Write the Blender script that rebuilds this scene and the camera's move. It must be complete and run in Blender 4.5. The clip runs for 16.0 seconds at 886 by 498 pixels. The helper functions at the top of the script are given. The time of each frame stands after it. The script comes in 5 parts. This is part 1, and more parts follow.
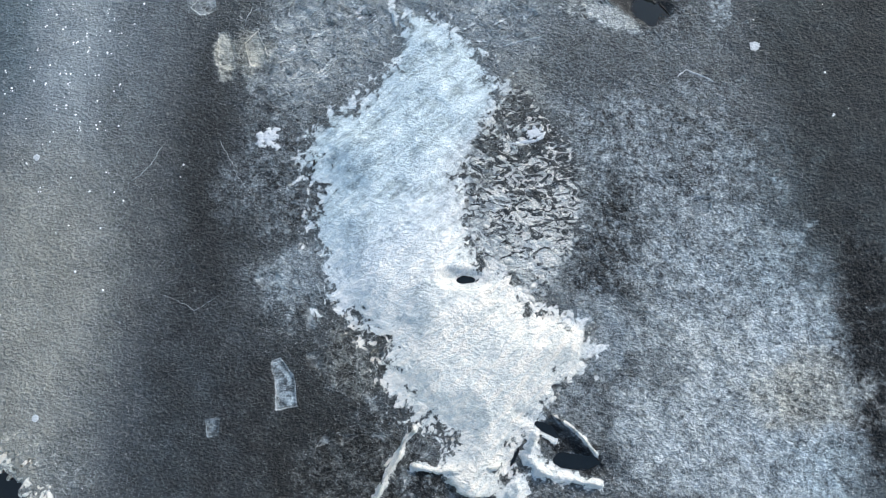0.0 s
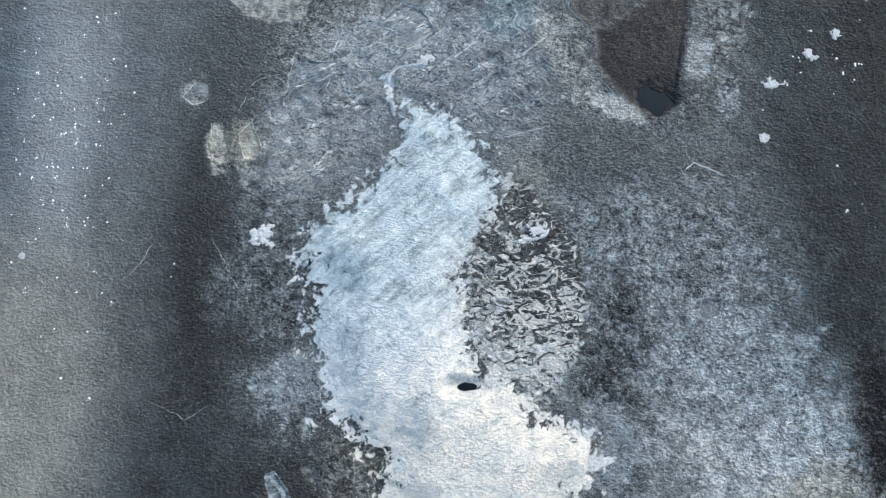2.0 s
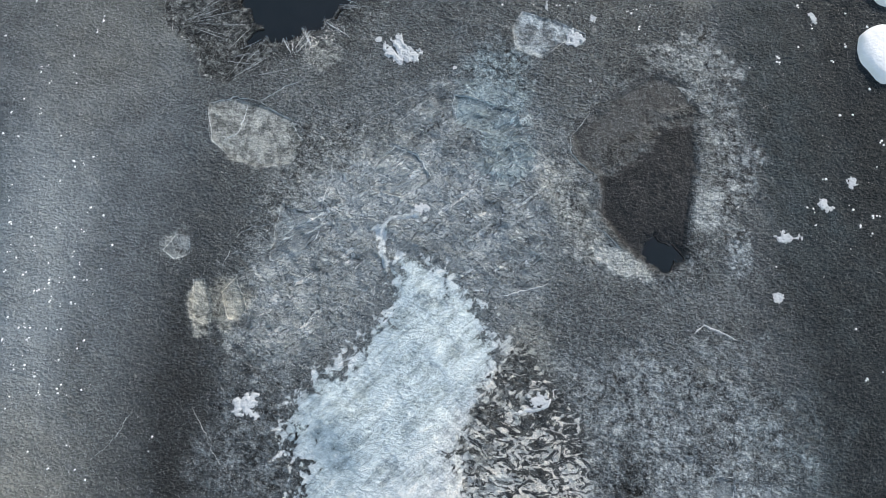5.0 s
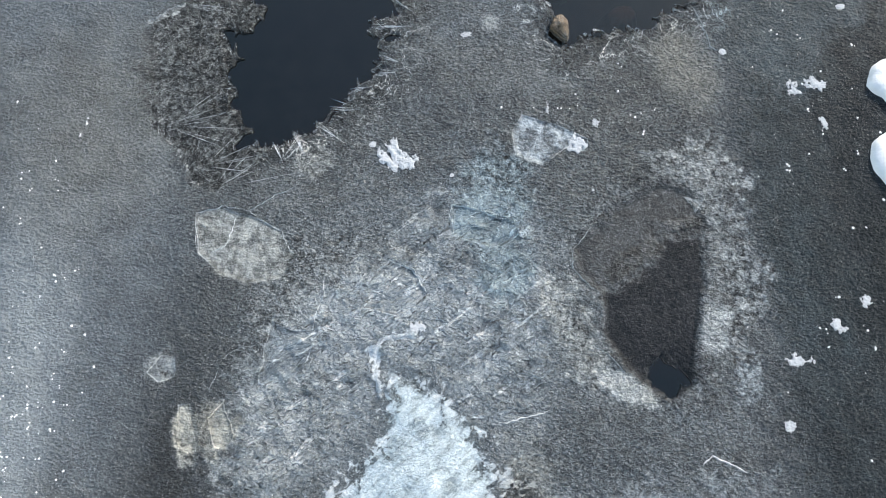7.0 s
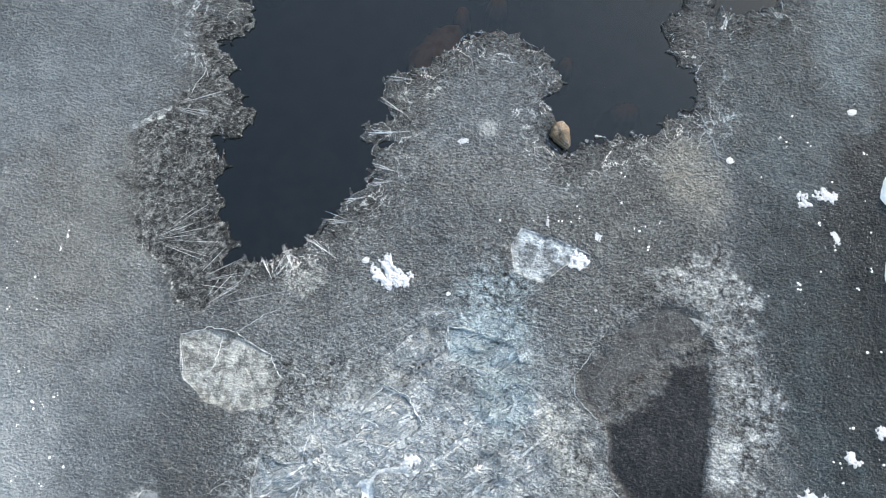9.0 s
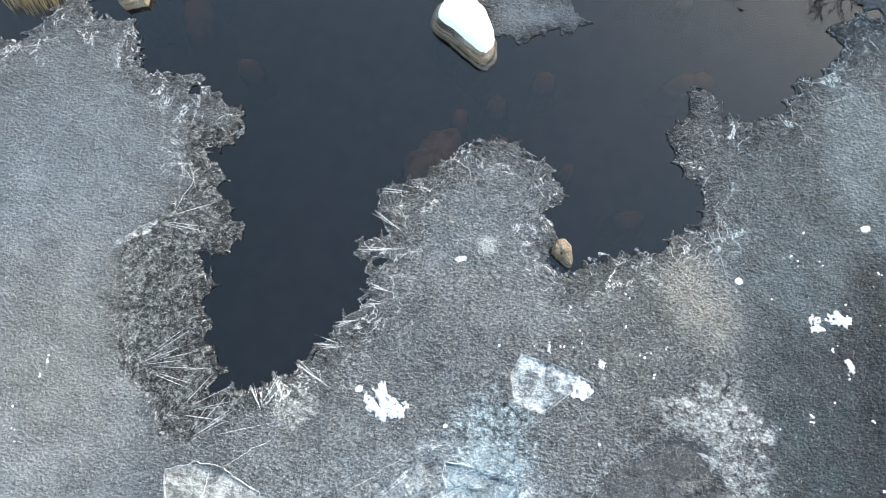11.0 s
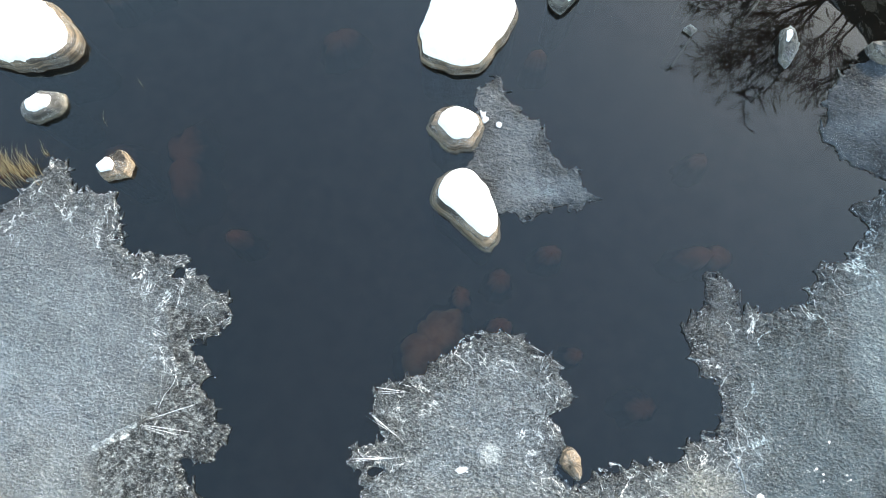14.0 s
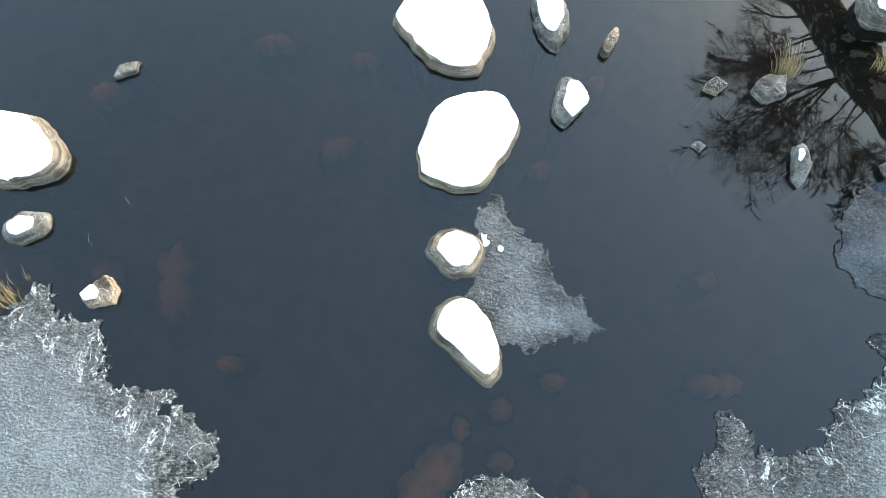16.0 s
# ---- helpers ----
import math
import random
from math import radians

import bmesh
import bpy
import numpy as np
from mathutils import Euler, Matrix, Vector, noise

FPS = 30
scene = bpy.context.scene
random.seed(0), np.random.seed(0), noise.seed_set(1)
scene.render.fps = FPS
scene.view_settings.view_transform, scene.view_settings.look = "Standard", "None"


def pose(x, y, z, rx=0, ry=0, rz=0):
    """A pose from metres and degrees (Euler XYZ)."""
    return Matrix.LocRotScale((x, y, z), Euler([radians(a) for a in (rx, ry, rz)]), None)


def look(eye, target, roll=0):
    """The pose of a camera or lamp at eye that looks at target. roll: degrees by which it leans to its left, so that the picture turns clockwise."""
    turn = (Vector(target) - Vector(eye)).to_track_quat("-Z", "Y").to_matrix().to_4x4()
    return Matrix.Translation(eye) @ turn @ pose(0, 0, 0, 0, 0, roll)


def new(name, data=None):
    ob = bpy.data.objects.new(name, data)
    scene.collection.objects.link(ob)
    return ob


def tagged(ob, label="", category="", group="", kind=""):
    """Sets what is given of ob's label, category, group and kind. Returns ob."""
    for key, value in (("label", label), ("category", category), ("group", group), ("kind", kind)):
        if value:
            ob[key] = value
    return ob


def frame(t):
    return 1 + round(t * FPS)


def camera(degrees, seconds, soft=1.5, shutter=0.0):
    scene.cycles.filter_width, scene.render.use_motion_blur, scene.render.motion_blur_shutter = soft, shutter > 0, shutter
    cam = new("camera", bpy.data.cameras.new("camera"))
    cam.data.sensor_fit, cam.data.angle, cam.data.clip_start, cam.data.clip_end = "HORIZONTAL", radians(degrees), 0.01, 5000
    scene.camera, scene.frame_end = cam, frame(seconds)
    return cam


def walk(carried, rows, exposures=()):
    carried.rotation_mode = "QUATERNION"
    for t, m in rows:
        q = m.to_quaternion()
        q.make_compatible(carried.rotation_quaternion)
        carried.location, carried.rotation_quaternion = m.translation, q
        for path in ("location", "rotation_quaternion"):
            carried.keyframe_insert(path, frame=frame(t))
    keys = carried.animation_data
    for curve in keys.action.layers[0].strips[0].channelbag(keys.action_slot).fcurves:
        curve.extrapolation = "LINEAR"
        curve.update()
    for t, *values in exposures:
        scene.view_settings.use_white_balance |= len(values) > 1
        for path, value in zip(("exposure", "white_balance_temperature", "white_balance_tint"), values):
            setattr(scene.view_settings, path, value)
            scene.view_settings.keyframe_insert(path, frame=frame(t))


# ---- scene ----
# Fitted path over the river: seconds, eye, target, roll.
cam = camera(72.0, 16.0, soft=1.0)
PATH = [
    (0, (-0.008, -0.005, 7.109), (-0.134, 1.134, 1.220), -5.61),
    (0.5, (-0.025, 0.286, 7.096), (-0.149, 1.445, 1.210), -5.43),
    (1, (-0.034, 0.569, 7.084), (-0.156, 1.746, 1.202), -5.27),
    (1.5, (-0.038, 0.850, 7.075), (-0.157, 2.044, 1.196), -5.12),
    (2, (-0.038, 1.135, 7.067), (-0.155, 2.344, 1.191), -4.99),
    (2.5, (-0.036, 1.427, 7.060), (-0.151, 2.649, 1.187), -4.86),
    (3, (-0.033, 1.726, 7.054), (-0.146, 2.961, 1.184), -4.74),
    (3.5, (-0.030, 2.035, 7.049), (-0.141, 3.281, 1.181), -4.62),
    (4, (-0.026, 2.353, 7.045), (-0.136, 3.608, 1.178), -4.51),
    (6.5, (-0.006, 4.043, 7.028), (-0.106, 5.339, 1.171), -4.00),
    (7, (-0.001, 4.393, 7.026), (-0.100, 5.696, 1.170), -3.90),
    (7.5, (0.005, 4.744, 7.025), (-0.092, 6.054, 1.170), -3.80),
    (8, (0.011, 5.096, 7.024), (-0.085, 6.413, 1.171), -3.70),
    (8.5, (0.017, 5.449, 7.024), (-0.077, 6.772, 1.172), -3.60),
    (9, (0.023, 5.801, 7.024), (-0.069, 7.132, 1.175), -3.50),
    (11.5, (0.038, 7.589, 7.044), (-0.045, 8.968, 1.205), -2.96),
    (12, (0.036, 7.957, 7.051), (-0.046, 9.348, 1.215), -2.85),
    (12.5, (0.031, 8.329, 7.060), (-0.049, 9.735, 1.227), -2.73),
    (13, (0.024, 8.706, 7.070), (-0.055, 10.127, 1.241), -2.61),
    (13.5, (0.014, 9.087, 7.081), (-0.062, 10.525, 1.256), -2.49),
    (14, (0.004, 9.469, 7.093), (-0.071, 10.926, 1.273), -2.37),
    (14.5, (-0.006, 9.851, 7.105), (-0.079, 11.328, 1.290), -2.24),
    (15, (-0.014, 10.227, 7.119), (-0.085, 11.727, 1.310), -2.11),
    (15.5, (-0.017, 10.591, 7.132), (-0.086, 12.116, 1.330), -1.99),
    (16, (-0.012, 10.935, 7.146), (-0.080, 12.487, 1.350), -1.86),
]
EXPOSURES = [(0.0, 0.78, 6600, 10), (4.0, 0.54, 7050, 11), (6.5, 0.84, 7150, 12), (9.0, 1.35, 7300, 12), (12.5, 1.94, 7300, 10), (14.5, 2.08, 7300, 7), (16.0, 2.27, 7300, 6)]
walk(cam, [(t, look(eye, target, roll)) for t, eye, target, roll in PATH], EXPOSURES)

# ---- light: low winter sun in a hazy sky ----
SUN_AZIMUTH, SUN_HEIGHT = radians(42), radians(30)  # azimuth from +y towards +x
world = bpy.data.worlds.new("winter_sky")
scene.world = world
world.use_nodes = True
wn = world.node_tree.nodes
sky = wn.new("ShaderNodeTexSky")
sky.sky_type = "NISHITA"
sky.sun_disc = False
sky.sun_elevation = SUN_HEIGHT
sky.sun_rotation = SUN_AZIMUTH
sky.air_density, sky.dust_density, sky.ozone_density = 1.4, 0.75, 1.0
wn["Background"].inputs["Strength"].default_value = 0.15
world.node_tree.links.new(sky.outputs["Color"], wn["Background"].inputs["Color"])
lamp = bpy.data.lights.new("sun", "SUN")
lamp.energy, lamp.angle, lamp.color = 2.2, radians(9.0), (1.0, 0.94, 0.85)
sun = new("sun", lamp)
toward = Vector((math.sin(SUN_AZIMUTH) * math.cos(SUN_HEIGHT), math.cos(SUN_AZIMUTH) * math.cos(SUN_HEIGHT), math.sin(SUN_HEIGHT)))
sun.matrix_world = look(toward * 60, (0, 0, 0))


# ---- materials ----
class Nodes:
    """Short hand for building one material."""

    def __init__(self, name):
        self.material = bpy.data.materials.new(name)
        self.material.use_nodes = True
        self.tree = self.material.node_tree
        self.out = self.tree.nodes["Material Output"]
        self.shader = self.tree.nodes["Principled BSDF"]
        self.coords = self.add("ShaderNodeNewGeometry").outputs["Position"]

    def add(self, kind, **values):
        node = self.tree.nodes.new(kind)
        for key, value in values.items():
            setattr(node, key, value)
        return node

    def put(self, socket, value):
        if hasattr(value, "is_output"):
            self.tree.links.new(value, socket)
        else:
            socket.default_value = value

    def noise(self, scale, detail=4.0, rough=0.55, stretch=None, warp=0.0):
        node = self.add("ShaderNodeTexNoise")
        at = self.coords
        if stretch:
            mapping = self.add("ShaderNodeMapping")
            mapping.inputs["Scale"].default_value = stretch[:3]
            mapping.inputs["Rotation"].default_value = (0, 0, stretch[3])
            self.put(mapping.inputs["Vector"], at)
            at = mapping.outputs["Vector"]
        self.put(node.inputs["Vector"], at)
        node.inputs["Scale"].default_value, node.inputs["Detail"].default_value = scale, detail
        node.inputs["Roughness"].default_value, node.inputs["Distortion"].default_value = rough, warp
        return node.outputs["Fac"]

    def streaks(self, scale, angle, long, detail=5.0, rough=0.65):
        """Noise drawn out along one direction of the plan."""
        mapping = self.add("ShaderNodeMapping", vector_type="TEXTURE")
        mapping.inputs["Rotation"].default_value = (0, 0, angle)
        mapping.inputs["Scale"].default_value = (long, 1, 1)
        self.put(mapping.inputs["Vector"], self.coords)
        node = self.add("ShaderNodeTexNoise")
        self.put(node.inputs["Vector"], mapping.outputs["Vector"])
        node.inputs["Scale"].default_value, node.inputs["Detail"].default_value = scale, detail
        node.inputs["Roughness"].default_value, node.inputs["Distortion"].default_value = rough, 0.5
        return node.outputs["Fac"]

    def cells(self, scale, feature="F1", output="Distance", randomness=1.0):
        node = self.add("ShaderNodeTexVoronoi", feature=feature)
        self.put(node.inputs["Vector"], self.coords)
        node.inputs["Scale"].default_value = scale
        node.inputs["Randomness"].default_value = randomness
        return node.outputs[output]

    def math(self, kind, a, b=0.0, c=0.0, clamp=False):
        node = self.add("ShaderNodeMath", operation=kind, use_clamp=clamp)
        for socket, value in zip(node.inputs, (a, b, c)):
            self.put(socket, value)
        return node.outputs[0]

    def spread(self, value, low, high, to_low=0.0, to_high=1.0, smooth=True):
        node = self.add("ShaderNodeMapRange", interpolation_type="SMOOTHSTEP" if smooth else "LINEAR")
        for key, v in zip(("Value", "From Min", "From Max", "To Min", "To Max"), (value, low, high, to_low, to_high)):
            self.put(node.inputs[key], v)
        return node.outputs[0]

    def ramp(self, value, *stops):
        node = self.add("ShaderNodeValToRGB")
        self.put(node.inputs["Fac"], value)
        points = node.color_ramp.elements
        while len(points) < len(stops):
            points.new(0.5)
        for point, (at, colour) in zip(points, stops):
            point.position, point.color = at, (*colour, 1)
        return node.outputs["Color"]

    def mix(self, fac, a, b, kind="MIX"):
        node = self.add("ShaderNodeMix", data_type="RGBA", blend_type=kind)
        for socket, value in zip((node.inputs[0], node.inputs[6], node.inputs[7]), (fac, a, b)):
            self.put(socket, (*value, 1) if isinstance(value, tuple) and len(value) == 3 else value)
        return node.outputs[2]

    def bump(self, height, distance, strength=1.0, under=None):
        node = self.add("ShaderNodeBump")
        node.inputs["Strength"].default_value, node.inputs["Distance"].default_value = strength, distance
        self.put(node.inputs["Height"], height)
        if under:
            self.put(node.inputs["Normal"], under)
        return node.outputs["Normal"]

    def done(self, colour, rough, normal=None, spec=0.5):
        self.put(self.shader.inputs["Base Color"], (*colour, 1) if isinstance(colour, tuple) else colour)
        self.put(self.shader.inputs["Roughness"], rough)
        self.put(self.shader.inputs["Specular IOR Level"], spec)
        if normal:
            self.put(self.shader.inputs["Normal"], normal)
        return self.material


def ice_material():
    """River ice: clear dark ice under hoarfrost, plates of older ice, white overflow, crust and fans of new ice.

    Attributes of the sheet: cover (frost, warmth, mottling, distance into the overflow), relief (distance into
    a plate, folds, peel, crust), growth (turn and reach of the ice fans, their strength, frost of the plate).
    """
    n = Nodes("frosted_river_ice")

    def channels(name):
        attribute = n.add("ShaderNodeAttribute", attribute_name=name)
        split = n.add("ShaderNodeSeparateColor")
        n.put(split.inputs[0], attribute.outputs["Color"])
        return (*split.outputs, attribute.outputs["Alpha"])

    def near_zero(value, wide):
        return n.spread(n.math("ABSOLUTE", value), wide, wide * 0.25)

    def lerp(a, b, w):
        return n.math("ADD", a, n.math("MULTIPLY", n.math("SUBTRACT", b, a), w))

    frost, warmth, mottle, over = channels("cover")
    plate, folds, peel_amount, crust = channels("relief")
    turn, reach, fan, plate_frost = channels("growth")
    place = n.add("ShaderNodeSeparateXYZ")
    n.put(place.inputs[0], n.coords)
    along = place.outputs["Y"]
    big = n.math("SUBTRACT", n.noise(2.4, 5, 0.6), 0.5)
    cloud = n.math("SUBTRACT", n.noise(6.5, 9, 0.66, warp=0.5), 0.5)
    fine = n.math("SUBTRACT", n.noise(17, 8, 0.72, warp=0.7), 0.5)
    grain = n.math("SUBTRACT", n.noise(75, 3, 0.75), 0.5)
    peel = n.noise(27, 2.5, 0.6, stretch=(0.9, 1.2, 1.0, 0.4), warp=0.5)
    flow = n.math("SUBTRACT", n.streaks(9, 0.72, 4.5, 8, 0.72), 0.5)
    # thin frost, evenly grey or broken into crisp flakes
    total = n.math("ADD", frost, n.math("MULTIPLY", big, 0.16))
    total = n.math("ADD", total, n.math("MULTIPLY", cloud, n.math("MULTIPLY_ADD", mottle, 1.6, 0.08)))
    total = n.math("ADD", total, n.math("MULTIPLY", fine, n.math("MULTIPLY_ADD", mottle, 2.5, 0.10)))
    total = n.math("ADD", total, n.math("MULTIPLY", grain, n.spread(frost, 0.0, 0.3, 0.05, 0.45)))
    total = n.math("ADD", total, n.math("MULTIPLY", n.math("SUBTRACT", peel, 0.5), n.math("MULTIPLY", n.spread(frost, 0.05, 0.3, 0.0, 0.42), peel_amount)))
    # plates of older ice with fine white rims
    inset = n.math("ADD", n.math("SUBTRACT", plate, 0.5), n.math("MULTIPLY", fine, 0.035))
    cloudy = n.math("ADD", n.math("MULTIPLY", cloud, 1.1), n.math("MULTIPLY", fine, 0.6))
    inside = n.math("MULTIPLY", n.spread(inset, -0.006, 0.008), n.spread(cloudy, -0.14, 0.12, 0.15, 0.95))
    total = lerp(total, n.math("ADD", plate_frost, n.math("MULTIPLY", cloudy, 0.5)), inside)
    rim = n.math("MULTIPLY", near_zero(inset, 0.011), n.math("MULTIPLY", n.spread(big, -0.08, 0.12), n.spread(plate_frost, 0.22, 0.42)))
    total = n.math("ADD", total, n.math("MULTIPLY", rim, 0.34))
    # folds: lit crests painted in as short pale creases, in two slanting families
    fold_a = n.math("SUBTRACT", n.streaks(5.0, 0.55, 2.4, 4, 0.5), 0.5)
    fold_b = n.math("SUBTRACT", n.streaks(4.0, -0.35, 2.0, 4, 0.5), 0.5)
    strokes = n.math("SUBTRACT", n.streaks(8.5, 0.62, 4.2, 4, 0.55), 0.5)
    crease = n.math("ADD", n.spread(strokes, 0.08, 0.14), n.math("MULTIPLY", near_zero(fold_b, 0.012), 0.6))
    crease = n.math("MULTIPLY", crease, n.spread(n.noise(3.1, 3), 0.40, 0.58))
    lit = n.math("ADD", n.math("MULTIPLY", crease, 0.42), n.math("MULTIPLY", fold_a, 0.6))
    total = n.math("ADD", total, n.math("MULTIPLY", lit, folds))
    # fans of new ice: fine needles that spread from their roots
    rays = n.add("ShaderNodeCombineXYZ")
    n.put(rays.inputs[0], n.math("MULTIPLY", turn, 13.0))
    n.put(rays.inputs[1], n.math("MULTIPLY", reach, 0.7))
    ray_noise = n.add("ShaderNodeTexNoise")
    n.put(ray_noise.inputs["Vector"], rays.outputs[0])
    ray_noise.inputs["Scale"].default_value, ray_noise.inputs["Detail"].default_value = 1.3, 4.0
    ray_noise.inputs["Roughness"].default_value = 0.6
    needle = n.math("SUBTRACT", ray_noise.outputs["Fac"], 0.5)
    needles = n.math("MULTIPLY", near_zero(needle, 0.010), n.spread(fine, -0.08, 0.08))
    total = n.math("ADD", total, n.math("MULTIPLY", n.math("ADD", n.math("MULTIPLY", needles, 0.26), n.math("MULTIPLY", n.math("ADD", fine, grain), 0.8)), fan))
    seam = n.math("MULTIPLY", near_zero(n.math("SUBTRACT", n.noise(2.6, 6, 0.62, warp=0.6), 0.5), 0.009), n.spread(big, -0.12, 0.06))
    total = n.math("ADD", total, n.math("MULTIPLY", seam, n.math("MULTIPLY", fan, n.spread(fan, 0.62, 0.95, 1.3, 0.15))))
    # torn crust: white lumps over dark gaps
    lump_noise = n.math("SUBTRACT", n.noise(7.0, 8, 0.70, stretch=(0.8, 1.3, 1.0, 0.25), warp=1.4), 0.5)
    lump_high = n.math("ADD", lump_noise, n.spread(along, 2.8, 1.0, -0.04, 0.06))
    lumps = n.math("MULTIPLY", n.spread(lump_high, -0.015, 0.015), n.spread(fine, -0.25, 0.0, 0.6, 1.0))
    torn = n.math("ADD", n.math("MULTIPLY_ADD", lumps, 0.78, 0.20), n.math("MULTIPLY", fine, 0.8))
    crusted = n.spread(n.math("ADD", crust, n.math("ADD", n.math("MULTIPLY", cloud, 1.2), n.math("MULTIPLY", fine, 0.5))), 0.35, 0.62)
    total = lerp(total, torn, n.math("MULTIPLY", crusted, 0.9))
    # white overflow ice with flow lines and lobed, frayed rims
    deep = n.math("ADD", n.math("SUBTRACT", over, 0.5), n.math("ADD", n.math("MULTIPLY", cloud, 1.6), n.math("ADD", n.math("MULTIPLY", flow, 0.55), n.math("MULTIPLY", fine, 0.55))))
    body = n.spread(deep, -0.02, 0.07)
    skirt = n.math("MULTIPLY", n.spread(deep, -0.50, 0.0), n.spread(n.math("ADD", cloud, fine), -0.08, 0.12, 0.1, 0.8))
    white = n.math("ADD", n.spread(along, 2.5, 0.6, 0.72, 0.86), n.math("ADD", n.math("MULTIPLY", flow, 1.25), n.math("MULTIPLY", cloud, 0.6)))
    white = n.math("ADD", white, n.math("MULTIPLY", n.math("ADD", fine, grain), 0.35))
    total = lerp(total, n.math("ADD", 0.42, n.math("ADD", n.math("MULTIPLY", cloud, 0.9), n.math("MULTIPLY", flow, 0.5))), skirt)
    total = lerp(total, white, body)
    colour = n.ramp(total, (0.0, (0.007, 0.009, 0.012)), (0.12, (0.023, 0.026, 0.030)), (0.30, (0.095, 0.111, 0.124)), (0.52, (0.29, 0.335, 0.365)),
                    (0.78, (0.60, 0.67, 0.72)), (0.95, (0.76, 0.78, 0.79)))
    tint = n.ramp(warmth, (0.0, (0.74, 1.0, 1.06)), (0.5, (1, 1, 1)), (1.0, (1.24, 1.04, 0.80)))
    colour = n.mix(1.0, colour, tint, "MULTIPLY")
    # glitter of scattered crystal faces, painted into the colour as pale specks
    glint = n.math("MULTIPLY", n.spread(n.cells(95), 0.32, 0.16), n.spread(n.noise(43, 2), 0.46, 0.56))
    glint = n.math("MULTIPLY", glint, n.spread(total, 0.0, 0.3, 0.22, 0.85))
    colour = n.mix(glint, colour, (0.86, 0.9, 0.93))
    # relief, from the crust down to the frost crystals
    bare = n.math("SUBTRACT", 1.0, n.math("MULTIPLY", body, 0.75))
    coarse = n.math("ADD", n.math("MULTIPLY", n.math("MULTIPLY_ADD", fold_a, 1.6, n.math("MULTIPLY_ADD", strokes, 1.0, n.math("MULTIPLY", fold_b, 0.8))), folds), n.math("MULTIPLY", n.math("ADD", cloud, n.math("MULTIPLY", fine, 0.5)), n.math("MULTIPLY", mottle, 0.35)))
    coarse = n.math("ADD", coarse, n.math("MULTIPLY", n.math("MULTIPLY", lumps, crusted), 0.12))
    coarse = n.math("ADD", coarse, n.math("MULTIPLY", crease, n.math("MULTIPLY", folds, 0.16)))
    normal = n.bump(n.math("ADD", coarse, n.math("MULTIPLY", n.math("MULTIPLY", flow, body), 0.35)), 0.16, 1.0)
    edges = n.math("ADD", n.math("MULTIPLY", body, 0.7), n.math("ADD", n.math("MULTIPLY", rim, 0.35), n.math("MULTIPLY", n.math("ADD", needles, seam), n.math("MULTIPLY", fan, 0.5))))
    normal = n.bump(edges, 0.020, 1.0, normal)
    swell = n.math("MULTIPLY_ADD", n.noise(13, 2, 0.5), 0.5, peel)
    leather = n.math("MULTIPLY", n.math("MULTIPLY", swell, n.spread(n.noise(2.7, 3), 0.3, 0.7, 0.65, 1.25)), n.math("MULTIPLY", peel_amount, bare))
    normal = n.bump(leather, 0.12, 1.0, normal)
    normal = n.bump(grain, 0.0045, 1.0, normal)
    return n.done(colour, n.spread(total, 0.0, 0.5, 0.32, 0.65), normal, n.spread(frost, 0.0, 0.25, 0.08, 0.14))


def snow_material(name="packed_snow", tone=(0.9, 0.91, 0.93)):
    n = Nodes(name)
    colour = n.mix(n.spread(n.noise(9, 4), 0.35, 0.7), tone, tuple(v * 0.93 for v in tone))
    normal = n.bump(n.noise(70, 3, 0.6), 0.008, 0.5, n.bump(n.noise(8, 3), 0.05, 0.5))
    return n.done(colour, 0.85, normal, 0.3)


def rock_material(name, light, dark, banding):
    """Granite, banded by old water lines above the surface, with frost and lichen specks."""
    n = Nodes(name)
    info = n.add("ShaderNodeObjectInfo").outputs["Random"]
    place = n.add("ShaderNodeSeparateXYZ")
    n.put(place.inputs[0], n.coords)
    dry = n.spread(place.outputs["Z"], -0.01, 0.015)
    grains = n.noise(48, 5, 0.75)
    patch = n.noise(6.5, 6, 0.62, warp=0.6)
    colour = n.mix(n.spread(patch, 0.35, 0.66), tuple(dark), tuple(light))
    colour = n.mix(n.spread(grains, 0.50, 0.66, 0, 0.75), colour, tuple(0.45 * v for v in dark))
    bands = n.noise(1.0, 4, 0.55, stretch=(1.1, 1.1, 30.0, 0.0))
    colour = n.mix(n.math("MULTIPLY", n.spread(bands, 0.52, 0.56, 0, banding), dry), colour, tuple(0.12 * v for v in dark))
    colour = n.mix(n.math("MULTIPLY", n.spread(bands, 0.46, 0.41, 0, 0.8 * banding), dry), colour, tuple(min(1.0, 1.7 * v) for v in light))
    specks = n.math("MULTIPLY", n.spread(n.noise(110, 2, 0.7), 0.55, 0.64), n.spread(n.noise(5), 0.40, 0.60))
    colour = n.mix(n.math("MULTIPLY", n.math("MULTIPLY", specks, dry), 0.9), colour, (0.62, 0.64, 0.65))
    colour = n.mix(n.math("MULTIPLY", info, 0.2), colour, (0.09, 0.07, 0.05))
    colour = n.mix(dry, (0.030, 0.018, 0.011), colour)
    normal = n.bump(grains, 0.014, 0.8, n.bump(patch, 0.06, 0.8))
    return n.done(colour, n.spread(grains, 0.3, 0.7, 0.5, 0.8), normal, 0.4)


